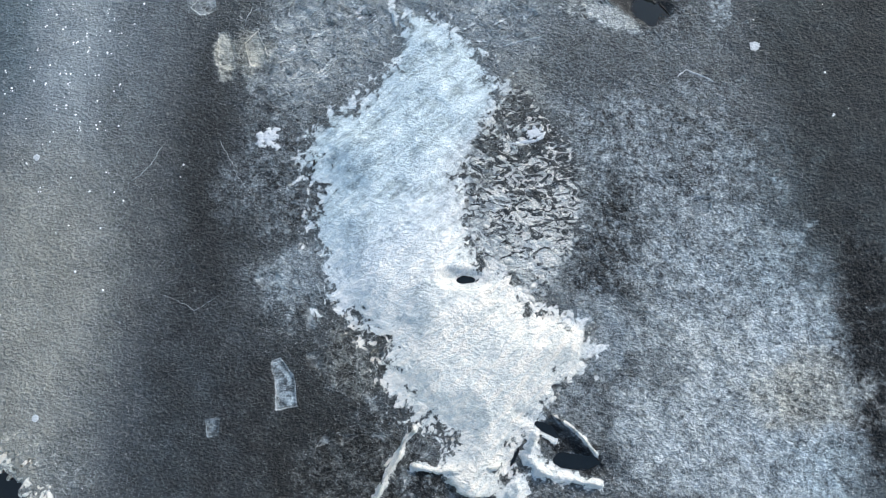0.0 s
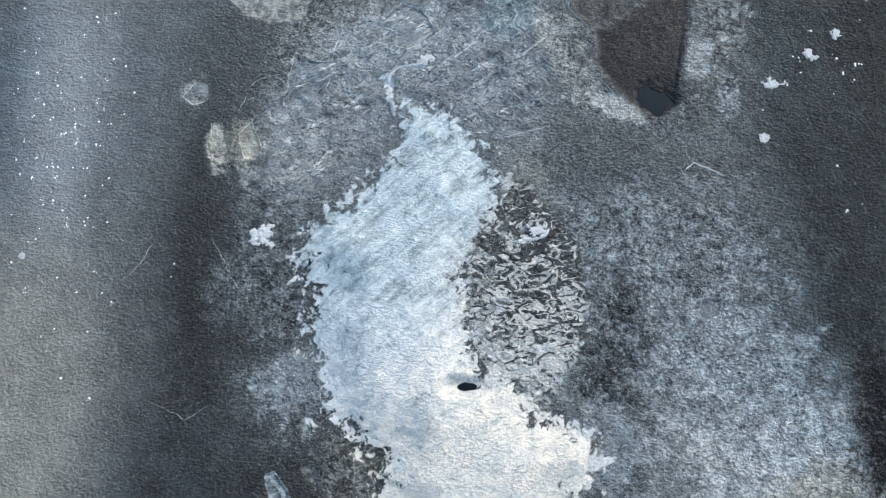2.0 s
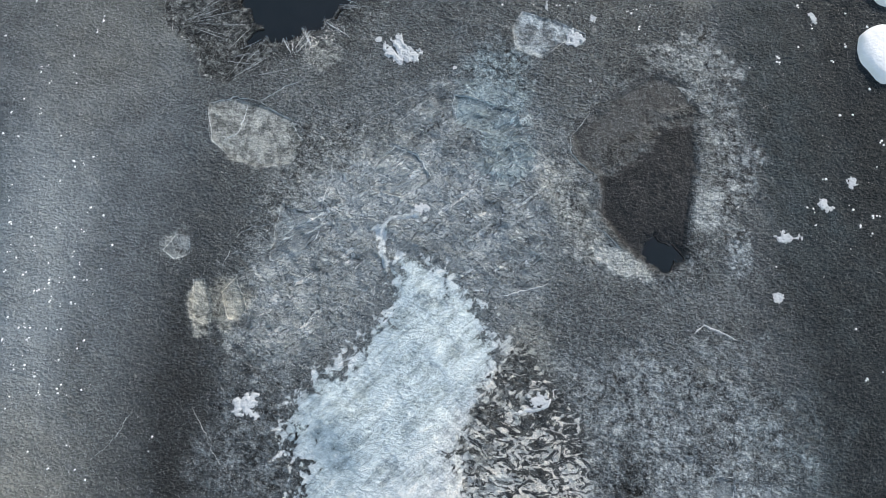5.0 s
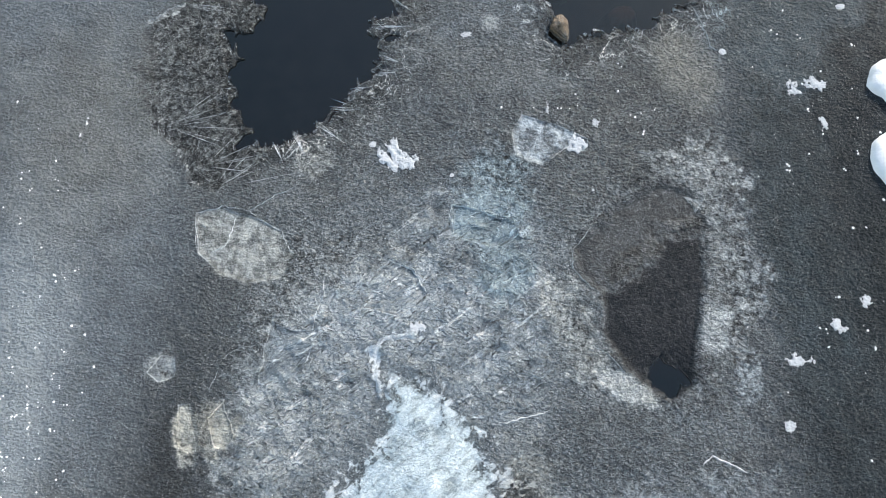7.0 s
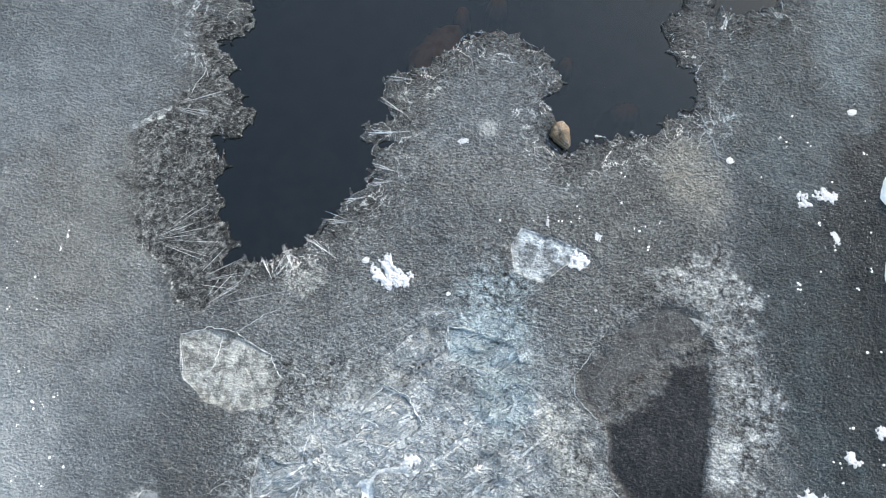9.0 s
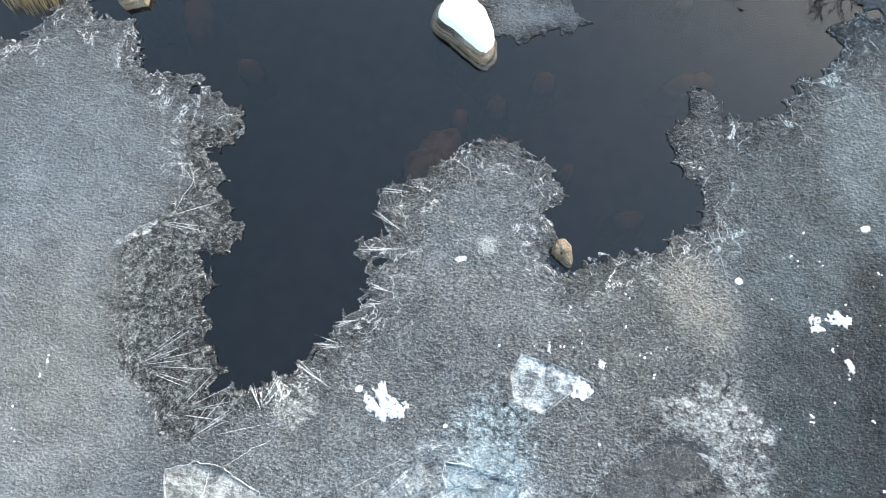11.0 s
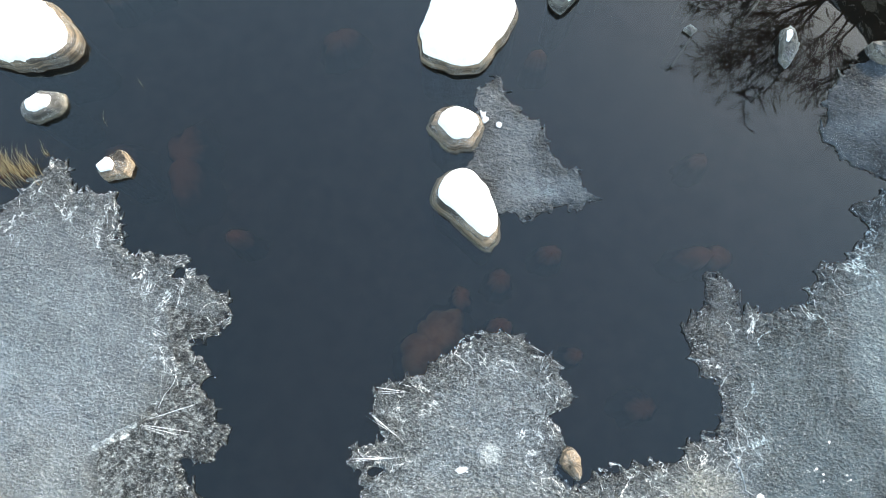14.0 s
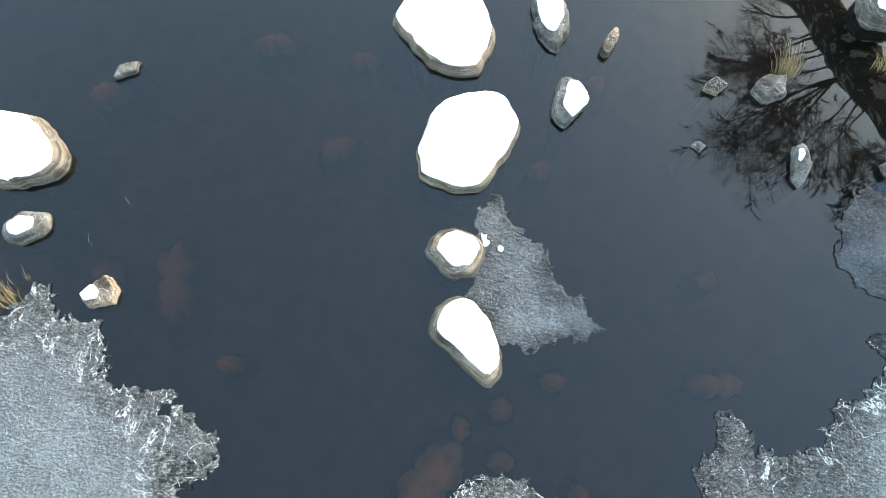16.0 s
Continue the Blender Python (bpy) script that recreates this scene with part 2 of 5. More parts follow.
def water_material():
    """Still, peat-brown river water: mirror at the surface, tinted where one looks through."""
    n = Nodes("peaty_river_water")
    through_water = n.add("ShaderNodeBsdfTransparent")
    through_water.inputs["Color"].default_value = (0.52, 0.33, 0.24, 1)
    murk = n.add("ShaderNodeBsdfDiffuse")
    murk.inputs["Color"].default_value = (0.0019, 0.0025, 0.0025, 1)
    body = n.add("ShaderNodeAddShader")
    n.put(body.inputs[0], through_water.outputs[0])
    n.put(body.inputs[1], murk.outputs[0])
    mirror = n.add("ShaderNodeBsdfGlossy")
    mirror.inputs["Roughness"].default_value = 0.0
    mirror.inputs["Color"].default_value = (0.93, 1.0, 0.98, 1)
    fresnel = n.add("ShaderNodeFresnel")
    fresnel.inputs["IOR"].default_value = 1.56
    mixed = n.add("ShaderNodeMixShader")
    n.put(mixed.inputs[0], fresnel.outputs[0])
    n.put(mixed.inputs[1], body.outputs[0])
    n.put(mixed.inputs[2], mirror.outputs[0])
    n.put(n.out.inputs["Surface"], mixed.outputs[0])
    return n.material


def plain(name, a, b, scale, rough=0.8, relief=0.01):
    n = Nodes(name)
    grain = n.noise(scale, 5, 0.65)
    colour = n.mix(n.spread(grain, 0.3, 0.7), a, b)
    colour = n.mix(n.spread(n.noise(scale * 0.13, 4), 0.4, 0.7, 0, 0.5), colour, tuple(v * 0.6 for v in a))
    return n.done(colour, rough, n.bump(grain, relief, 0.8))


def underwater_stone(name, a, b, scale):
    """Stone under water: stained on top, darker towards the bed."""
    n = Nodes(name)
    place = n.add("ShaderNodeSeparateXYZ")
    n.put(place.inputs[0], n.coords)
    grain = n.noise(scale, 5, 0.65)
    colour = n.mix(n.spread(grain, 0.3, 0.7), a, b)
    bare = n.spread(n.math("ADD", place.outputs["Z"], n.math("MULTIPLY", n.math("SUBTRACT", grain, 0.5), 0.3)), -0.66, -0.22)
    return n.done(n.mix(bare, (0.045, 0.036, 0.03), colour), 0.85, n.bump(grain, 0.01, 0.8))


def bark_material():
    """Almost black bark; pale streaks along the furrows paint in sky reflected by ripples."""
    n = Nodes("furrowed_bark")
    rough = n.noise(18, 5, 0.65)
    streak = n.streaks(7.0, 2.1, 2.6, 4, 0.6)
    colour = n.mix(n.spread(rough, 0.3, 0.7), (0.012, 0.010, 0.009), (0.03, 0.026, 0.023))
    colour = n.mix(n.spread(streak, 0.54, 0.58), colour, (0.72, 0.74, 0.76))
    return n.done(colour, 0.9, n.bump(streak, 0.08, 0.8))


ICE = ice_material()
SNOW = snow_material()
CRUMBLED = snow_material("crumbled_snow", (0.54, 0.57, 0.60))
FROST = snow_material("hoarfrost", (0.86, 0.9, 0.94))
SLUSH = snow_material("frozen_slush", (0.62, 0.68, 0.72))
GRANITE = rock_material("banded_granite", (0.17, 0.125, 0.085), (0.060, 0.048, 0.036), 0.9)
GREY_ROCK = rock_material("grey_granite", (0.135, 0.13, 0.12), (0.040, 0.041, 0.041), 0.45)
SUNKEN_PALE = underwater_stone("ochre_sunken_stone", (0.62, 0.50, 0.28), (0.40, 0.29, 0.15), 4)
SUNKEN = underwater_stone("peat_stained_stone", (0.60, 0.34, 0.20), (0.40, 0.22, 0.13), 6)
BED = plain("river_bed_silt", (0.05, 0.04, 0.033), (0.03, 0.025, 0.022), 3)
BANK = plain("frozen_bank_soil", (0.14, 0.11, 0.08), (0.5, 0.5, 0.5), 2.2, relief=0.05)
BARK = bark_material()
TWIG = plain("dark_twig_bark", (0.026, 0.022, 0.02), (0.013, 0.011, 0.010), 30)
STRAW = plain("dry_straw", (0.36, 0.27, 0.14), (0.20, 0.145, 0.075), 25, relief=0.002)
WATER = water_material()


# ---- helpers for shapes ----
def mesh_object(name, verts, faces, material, smooth=False, parent=None, label=""):
    data = bpy.data.meshes.new(name)
    data.from_pydata(verts, [], faces)
    data.materials.append(material)
    if smooth:
        data.polygons.foreach_set("use_smooth", [True] * len(data.polygons))
    data.update()
    ob = new(name, data)
    if parent:
        ob.parent = parent
    if label:
        ob["label"] = label
    return ob


def lattice(ix, iy, seed):
    h = (ix.astype(np.int64) * 374761393 + iy.astype(np.int64) * 668265263 + seed * 974711) & 0xFFFFFFFF
    h = ((h ^ (h >> 13)) * 1274126177) & 0xFFFFFFFF
    h = ((h ^ (h >> 16)) * 2246822519) & 0xFFFFFFFF
    return ((h ^ (h >> 15)) & 0xFFFF) / 65535.0


def value_noise(x, y, seed):
    ix, iy = np.floor(x), np.floor(y)
    fx, fy = x - ix, y - iy
    u, v = fx * fx * fx * (fx * (fx * 6 - 15) + 10), fy * fy * fy * (fy * (fy * 6 - 15) + 10)
    a, b = lattice(ix, iy, seed), lattice(ix + 1, iy, seed)
    c, d = lattice(ix, iy + 1, seed), lattice(ix + 1, iy + 1, seed)
    return (a * (1 - u) + b * u) * (1 - v) + (c * (1 - u) + d * u) * v


def fbm(x, y, scale, octaves=4, seed=0, gain=0.5):
    """Fractal noise about 0, within about -0.5 to 0.5."""
    total, weight, norm = 0.0, 1.0, 0.0
    for k in range(octaves):
        f = scale * 2.03**k
        total = total + weight * (value_noise(x * f + 17.3 * k, y * f - 9.1 * k, seed + 7 * k) - 0.5)
        norm += weight
        weight *= gain
    return total / norm


def smooth(v, low, high):
    s = np.clip((v - low) / (high - low), 0, 1)
    return s * s * (3 - 2 * s)


def to_segment(px, py, ax, ay, bx, by):
    dx, dy = bx - ax, by - ay
    s = np.clip(((px - ax) * dx + (py - ay) * dy) / (dx * dx + dy * dy + 1e-12), 0, 1)
    return np.hypot(px - ax - s * dx, py - ay - s * dy), s


def inside_distance(px, py, outline):
    """Distance to a closed outline, positive inside it."""
    near, inside = np.full(px.shape, 1e9), np.zeros(px.shape, bool)
    for (ax, ay), (bx, by) in zip(outline, outline[1:] + outline[:1]):
        near = np.minimum(near, to_segment(px, py, ax, ay, bx, by)[0])
        if ay != by:
            crosses = ((ay > py) != (by > py)) & (px < (bx - ax) * (py - ay) / (by - ay) + ax)
            inside ^= crosses
    return np.where(inside, near, -near)


def stroke(px, py, spine):
    """How deep inside a thick, tapering stroke (x, y, radius) a place lies, 0 at its rim and 1 at its spine."""
    deep = np.full(px.shape, -1e9)
    for (ax, ay, ar), (bx, by, br) in zip(spine, spine[1:]):
        d, s = to_segment(px, py, ax, ay, bx, by)
        deep = np.maximum(deep, 1 - d / (ar + (br - ar) * s))
    return deep


# ---- river bed, banks and water ----
def ground_sheet():
    """River bed between two low banks, one sheet out to the horizon."""
    xs = np.concatenate([[-400, -120, -50, -25], np.arange(-16, 16.1, 0.5), [25, 50, 120, 400]])
    ys = np.concatenate([[-400, -120, -50], np.arange(-20, 40.1, 1.0), [60, 120, 400]])
    gx, gy = np.meshgrid(xs, ys)
    edge_r = 6.6 + 0.7 * np.sin(gy * 0.35) - 0.05 * np.clip(gy - 10, 0, 12)
    edge_l = -9.0 + 0.6 * np.sin(gy * 0.3 + 1)
    rise = np.maximum(smooth(gx - edge_r, -0.8, 2.2), smooth(edge_l - gx, -0.8, 2.2))
    gz = -1.0 + rise * 1.55 + fbm(gx, gy, 0.6, 3, 5) * (0.12 + 0.4 * rise)
    nx, ny = len(xs), len(ys)
    faces = [(j * nx + i, j * nx + i + 1, (j + 1) * nx + i + 1, (j + 1) * nx + i) for j in range(ny - 1) for i in range(nx - 1)]
    ob = mesh_object("ground", np.stack([gx, gy, gz], -1).reshape(-1, 3).tolist(), faces, BED, True)
    ob.data.materials.append(BANK)
    zc = [sum(gz.ravel()[v] for v in f) / 4 for f in faces]
    ob.data.polygons.foreach_set("material_index", [1 if z > -0.15 else 0 for z in zc])
    return tagged(ob, "dark silty river bed rising to frozen, snow-dusted banks", "ground", kind="structure")


ground_sheet()
water = mesh_object("water", [(-14, -60, 0), (14, -60, 0), (14, 90, 0), (-14, 90, 0)], [(0, 1, 2, 3)], WATER)
tagged(water, "still dark peat-brown river water mirroring the sky", "water", kind="structure")

# ---- ice ----
# Shoreline of the ice against the open channel, from the upper left down into the inlet, round the tongue and up the right side.
SHORE_LEFT = [(-13.0, 10.4), (-8.2, 10.6), (-6.48, 10.93), (-5.98, 11.51), (-5.58, 11.62), (-5.22, 12.04), (-4.91, 12.39), (-4.64, 11.93), (-4.15, 11.91), (-4.03, 11.38),
              (-3.81, 11.18), (-3.22, 11.06), (-3.29, 10.88), (-3.0, 10.87), (-2.58, 10.61), (-2.71, 10.2), (-3.05, 10.1), (-2.65, 9.74), (-2.86, 9.62),
              (-2.62, 9.31), (-2.43, 9.09), (-2.64, 8.8), (-2.98, 8.84), (-2.76, 8.44), (-2.9, 8.22), (-2.71, 7.96), (-2.9, 7.77), (-2.66, 7.65), (-2.58, 7.4)]
SHORE_TONGUE = [(-2.72, 7.24), (-2.27, 7.23), (-1.98, 7.37), (-1.75, 7.47), (-1.45, 7.72), (-1.11, 8.11), (-0.91, 8.31), (-1.03, 8.54), (-0.74, 8.74),
                (-1.11, 8.86), (-0.75, 9.04), (-0.9, 9.32), (-0.76, 9.67), (-0.38, 9.71), (-0.2, 9.86), (0.04, 9.93), (0.26, 10.13), (0.54, 10.24),
                (0.87, 10.17), (1.15, 9.96), (1.4, 9.65), (1.39, 9.44), (1.12, 9.32), (1.28, 9.21), (1.22, 8.96), (1.24, 8.76), (1.42, 8.54)]
SHORE_RIGHT = [(1.69, 8.74), (2.02, 8.77), (2.47, 8.87), (2.71, 9.09), (3.04, 9.16), (3.03, 9.66), (2.81, 9.97), (2.79, 10.18), (2.76, 10.37), (3.0, 10.64),
               (3.0, 10.9), (3.27, 10.95), (3.42, 10.67), (3.38, 10.49), (3.71, 10.5), (4.06, 10.61), (4.16, 10.64), (4.38, 11.02), (4.86, 11.3), (5.03, 11.52),
               (4.81, 11.79), (5.35, 11.96), (5.97, 11.89), (9.6, 11.7), (9.6, -12.4), (-13.0, -12.4)]
SHORE = SHORE_LEFT + SHORE_TONGUE + SHORE_RIGHT
FLOE = [(0.32, 13.33), (0.57, 13.5), (0.67, 13.22), (0.94, 12.94), (1.14, 12.76), (1.14, 12.57), (1.36, 12.3), (1.52, 12.18), (1.74, 11.85), (1.34, 11.83),
        (1.07, 11.68), (0.55, 11.68), (0.23, 12.25), (0.30, 12.58), (0.38, 12.86)]
BANK_FLOE = [(4.9, 13.52), (5.3, 13.76), (5.69, 13.93), (6.32, 13.97), (6.6, 12.2), (5.99, 11.96), (5.38, 12.12), (5.01, 12.33), (4.82, 12.48), (4.68, 12.72)]
# Cover of frost, snow and clear patches: x, y, half width, half height, turn, frost, warmth.
FROST_LOWER = [
    (0.62, 3.00, 0.42, 0.70, -20, 0.46, 0.5),
    (0.95, 1.25, 0.42, 0.50, 0, 0.56, 0.2),
    (1.62, 0.40, 0.50, 0.50, 0, 0.46, 0.0),
    (-2.00, 1.00, 0.50, 0.35, 10, 0.44, -0.1),
    (-2.05, 2.20, 0.42, 0.85, 0, 0.30, 0.0),
    (2.33, 2.38, 1.36, 1.02, 0, 0.40, 0.0),
    (1.78, 1.33, 0.41, 0.75, -10, 0.24, 0.0),
    (3.38, 0.23, 1.29, 1.16, -30, 0.64, 0.2),
    (2.93, 1.21, 0.88, 0.68, 0, 0.50, 0.0),
    (3.16, -0.88, 1.36, 0.75, -10, 0.60, 0.1),
    (4.74, 0.25, 0.37, 1.29, 0, 0.02, 0.3),
    (3.97, -0.20, 0.61, 0.41, 0, 0.55, 0.8),
]
HAZE_MID = [
    (-1.79, 1.16, 0.41, 0.26, 20, 0.50, 0.0),
    (-2.67, 3.88, 0.31, 0.29, 0, 0.36, 0.6),
    (-2.97, 3.96, 0.12, 0.18, -10, 0.50, 0.8),
    (-2.60, 3.92, 0.11, 0.18, 30, 0.46, 0.8),
    (-2.20, 2.20, 0.61, 0.61, 0, 0.27, 0.0),
    (-1.08, 0.04, 0.37, 0.41, 0, 0.27, 0.5),
    (1.65, 0.40, 0.41, 0.41, 0, 0.50, 0.0),
    (-1.15, -1.19, 0.54, 0.54, 0, 0.17, 0.4),
]
FROST_MID = [
    (-2.35, 5.85, 0.27, 0.19, 20, 0.55, 0.4),
    (-3.29, 4.55, 0.18, 0.18, -10, 0.40, 0.3),
    (-2.92, 3.85, 0.15, 0.31, 0, 0.52, 0.8),
    (-2.63, 3.92, 0.18, 0.26, 20, 0.50, 0.8),
    (-1.91, 4.76, 0.30, 0.39, 0, 0.36, -0.1),
    (3.20, 5.85, 0.38, 1.25, 5, 0.38, 0.25),
    (3.0, 6.95, 0.50, 0.27, -15, 0.44, 0.25),
    (1.44, 4.95, 0.24, 0.66, 25, 0.44, 0.3),
    (1.95, 4.38, 0.36, 0.14, -20, 0.62, 0.3),
    (2.96, 4.99, 0.15, 0.23, 0, 0.55, 0.2),
]
FROST_MID_B = [
    (-1.95, 4.00, 0.75, 0.90, 0, 0.40, 0.12),
    (-1.45, 5.55, 0.95, 0.60, 15, 0.38, 0.2),
    (0.45, 6.50, 0.45, 0.70, 0, 0.40, -0.4),
    (0.55, 5.76, 0.31, 0.41, 0, 0.38, -0.4),
    (-0.72, 5.16, 0.88, 0.48, 15, 0.42, 0.0),
    (-0.39, 4.65, 0.41, 0.41, 0, 0.40, 0.0),
    (-1.68, 7.05, 0.22, 0.18, 0, 0.46, 0.4),
    (3.28, 4.43, 0.16, 0.20, 0, 0.42, 0.0),
]
FROST_UPPER = [
    (-3.33, 8.36, 0.51, 0.75, 0, 0.17, 0.6),
    (-3.10, 9.03, 0.41, 0.61, 0, 0.24, 0.3),
    (-2.71, 7.11, 0.61, 0.34, 20, 0.17, 0.2),
    (0.45, 9.06, 0.75, 0.95, 0, 0.36, 0.0),
    (0.70, 8.27, 1.16, 0.41, 0, 0.36, 0.2),
    (2.90, 8.29, 0.41, 0.54, 25, 0.42, 0.6),
    (4.05, 9.36, 0.82, 1.36, 0, 0.27, -0.3),
    (4.98, 10.28, 0.41, 1.09, 0, 0.40, -0.2),
    (0.45, 8.92, 0.11, 0.11, 0, 0.55, 0.2),
]

# Pale warm and dark bands on the left also paint in reflected sky.
SMOOTH_ICE = [
    (5.00, 5.00, 1.10, 4.60, 0, 0.10, -0.4),
    (-0.60, 4.70, 1.90, 1.70, 0, 0.38, 0.0),
    (4.76, 2.98, 0.75, 1.63, 0, 0.13, -0.3),
    (-3.24, 1.41, 0.95, 3.6, -3, 0.14, 0.1),
    (-2.9, -0.86, 1.1, 1.2, 0, 0.15, -0.2),
    (-1.6, -1.0, 0.9, 1.3, 0, 0.13, 0.2),
    (-5.10, 0.40, 1.15, 2.8, -6, 0.42, 0.7),
    (-5.60, 4.30, 1.0, 1.2, 0, 0.29, -0.5),
    (4.09, 5.99, 0.48, 2.24, 8, 0.17, -0.5),
    (-4.01, 5.13, 0.61, 2.24, -4, 0.31, 0.0),
    (-4.95, 4.54, 0.55, 1.80, 0, 0.46, 0.1),
    (-4.81, 10.01, 1.36, 1.56, 0, 0.38, -0.1),
    (-4.42, 7.52, 1.02, 1.36, 0, 0.35, 0.4),
]
PLATES_MID = [
    ([(-3.08, 6.38), (-2.77, 6.44), (-2.46, 6.37), (-2.04, 6.16), (-1.83, 5.88), (-2.0, 5.58), (-2.39, 5.51), (-2.73, 5.61), (-3.01, 5.88)], 0.50, 0.45),
    ([(-2.14, 4.82), (-2.08, 5.08), (-1.83, 4.99), (-1.53, 4.99), (-1.64, 4.64), (-1.91, 4.32), (-2.17, 4.38)], 0.42, -0.05),
    ([(-0.97, 5.58), (-0.74, 5.81), (-0.47, 5.69), (-0.28, 5.36), (-0.66, 5.16), (-0.99, 5.25)], 0.44, 0.10),
    ([(-0.01, 6.1), (-0.03, 6.48), (0.32, 6.42), (0.76, 6.24), (0.82, 6.04), (0.45, 5.97)], 0.42, -0.40),
    ([(0.71, 7.43), (0.85, 7.65), (1.27, 7.5), (1.64, 7.32), (1.62, 7.16), (1.36, 7.21), (1.08, 6.99), (0.74, 7.13)], 0.58, 0.00),
    ([(-3.46, 4.49), (-3.33, 4.68), (-3.16, 4.67), (-3.13, 4.45), (-3.3, 4.38)], 0.40, 0.20),
    ([(-3.06, 4.14), (-2.92, 4.16), (-2.82, 3.88), (-2.81, 3.64), (-2.94, 3.64), (-3.04, 3.76)], 0.52, 0.70),
    ([(-2.72, 4.0), (-2.57, 4.18), (-2.42, 3.83), (-2.46, 3.65), (-2.63, 3.7)], 0.48, 0.70),
]
PLATES_LOW = [
    ([(-4.02, 8.84), (-3.95, 8.95), (-3.5, 9.22), (-3.47, 9.11)], 0.55, 0.20),
    ([(1.7, 5.74), (2.32, 6.11), (2.48, 5.96), (1.82, 5.49)], 0.18, 0.40),
    ([(2.74, 6.6), (2.96, 6.55), (2.85, 6.39)], 0.42, 0.30),
    ([(2.43, 6.29), (2.9, 6.36), (2.99, 6.22), (2.52, 6.18)], 0.22, 0.40),
    ([(-2.12, 0.03), (-2.01, 0.08), (-1.85, -0.1), (-1.78, -0.47), (-2.01, -0.5), (-2.05, -0.29)], 0.52, -0.10),
    ([(-2.82, -0.64), (-2.67, -0.6), (-2.64, -0.79), (-2.78, -0.83)], 0.38, -0.10),
    ([(-1.55, -0.9), (-1.4, -0.68), (-1.39, -0.87)], 0.40, 0.10),
    ([(-1.31, -0.74), (-1.08, -0.77), (-1.26, -0.89)], 0.36, 0.20),
    ([(-1.73, 0.65), (-1.65, 0.65), (-1.62, 0.36), (-1.72, 0.39)], 0.48, 0.00),
    ([(-2.39, 0.98), (-2.13, 1.08), (-2.05, 0.95), (-2.25, 0.85)], 0.50, 0.00),
    ([(-1.74, 0.13), (-1.51, 0.17), (-1.53, -0.06), (-1.66, -0.03)], 0.27, 0.20),
    ([(2.74, 1.85), (2.8, 2.03), (3.04, 2.03), (2.98, 1.83), (2.8, 1.76)], 0.36, 0.00),
]
# Rim of the white overflow ice: the sunny side from its head downstream, then back up the other side.
OVERFLOW_A = [(-0.73, 4.51), (-0.46, 4.5), (-0.09, 4.24), (0.28, 3.93), (0.4, 3.62), (0.63, 3.47), (0.49, 3.08), (0.26, 2.62), (0.16, 2.28), (0.14, 1.92), (0.22, 1.48), (0.38, 1.2),
              (0.71, 1.11), (0.91, 0.78), (1.2, 0.67), (1.52, 0.49), (1.63, 0.27), (1.47, -0.05), (1.24, -0.24), (1.01, -0.52), (0.82, -0.74), (0.69, -1.04), (0.6, -1.41), (0.6, -2.6)]
OVERFLOW_B = [(-0.2, -2.6), (-0.27, -1.42), (-0.31, -1.11), (-0.03, -0.81), (-0.28, -0.72), (-0.63, -0.61), (-0.72, -0.33), (-0.89, -0.05), (-0.82, 0.24), (-1.08, 0.3), (-1.32, 0.56), (-1.59, 0.68),
              (-1.54, 0.95), (-1.66, 1.35), (-1.78, 1.73), (-1.63, 2.09), (-1.96, 2.33), (-1.82, 2.77), (-1.55, 3.11), (-1.2, 3.18), (-1.01, 3.53), (-0.79, 3.87)]
# Spikes of new ice that reach out over the water: tip, root.
SPIKES = [(-1.99, 7.44, -1.85, 7.17), (-2.23, 7.28, -2.1, 7.06), (-1.74, 7.53, -1.41, 7.32), (-1.55, 7.75, -1.16, 7.72), (-1.1, 8.84, -0.67, 8.86), (-0.9, 9.35, -0.61, 9.12), (-0.83, 9.62, -0.48, 9.57), (-0.95, 8.46, -0.67, 8.35), (-1.0, 8.2, -0.72, 8.22), (-1.31, 7.95, -1.04, 8.02)]
# Fans of needles on the new ice: root, tip, count.
CLUSTERS = [(-3.55, 7.48, -2.62, 7.67, 9), (-3.03, 6.96, -2.3, 7.18, 7), (-2.9, 6.66, -2.17, 7.24, 8), (-2.09, 7.05, -1.95, 7.42, 5), (-3.52, 9.19, -2.51, 9.0, 8)]
FOLDED = [(-1.58, 5.41), (-1.07, 5.75), (-0.68, 5.95), (-0.29, 6.65), (0.66, 6.51), (0.91, 5.56), (1.08, 4.66), (0.81, 4.04), (0.2, 4.2), (-0.39, 4.55), (-0.95, 4.2), (-1.25, 3.8), (-1.83, 3.19), (-2.5, 3.2), (-2.37, 3.77), (-2.16, 4.4), (-1.82, 5.02)]
BROKEN = [(0.66, 3.35), (0.49, 2.97), (0.02, 2.31), (0.08, 1.51), (0.28, 1.17), (0.68, 1.18), (0.87, 0.85), (1.01, 0.98), (1.28, 1.45), (1.36, 2.08), (1.24, 2.58), (1.04, 2.98)]
WINDOW = [(1.75, 5.38), (1.74, 4.92), (1.97, 4.59), (2.2, 4.36), (2.44, 4.27), (2.65, 4.36), (2.77, 4.93), (2.89, 5.57), (2.86, 6.1), (2.5, 6.0), (2.23, 5.62)]
OLD_PANE = [(1.41, 5.97), (1.43, 5.63), (1.75, 5.38), (1.9, 4.8), (2.9, 5.5), (2.98, 6.25), (2.85, 6.67), (2.42, 6.8), (1.86, 6.38)]
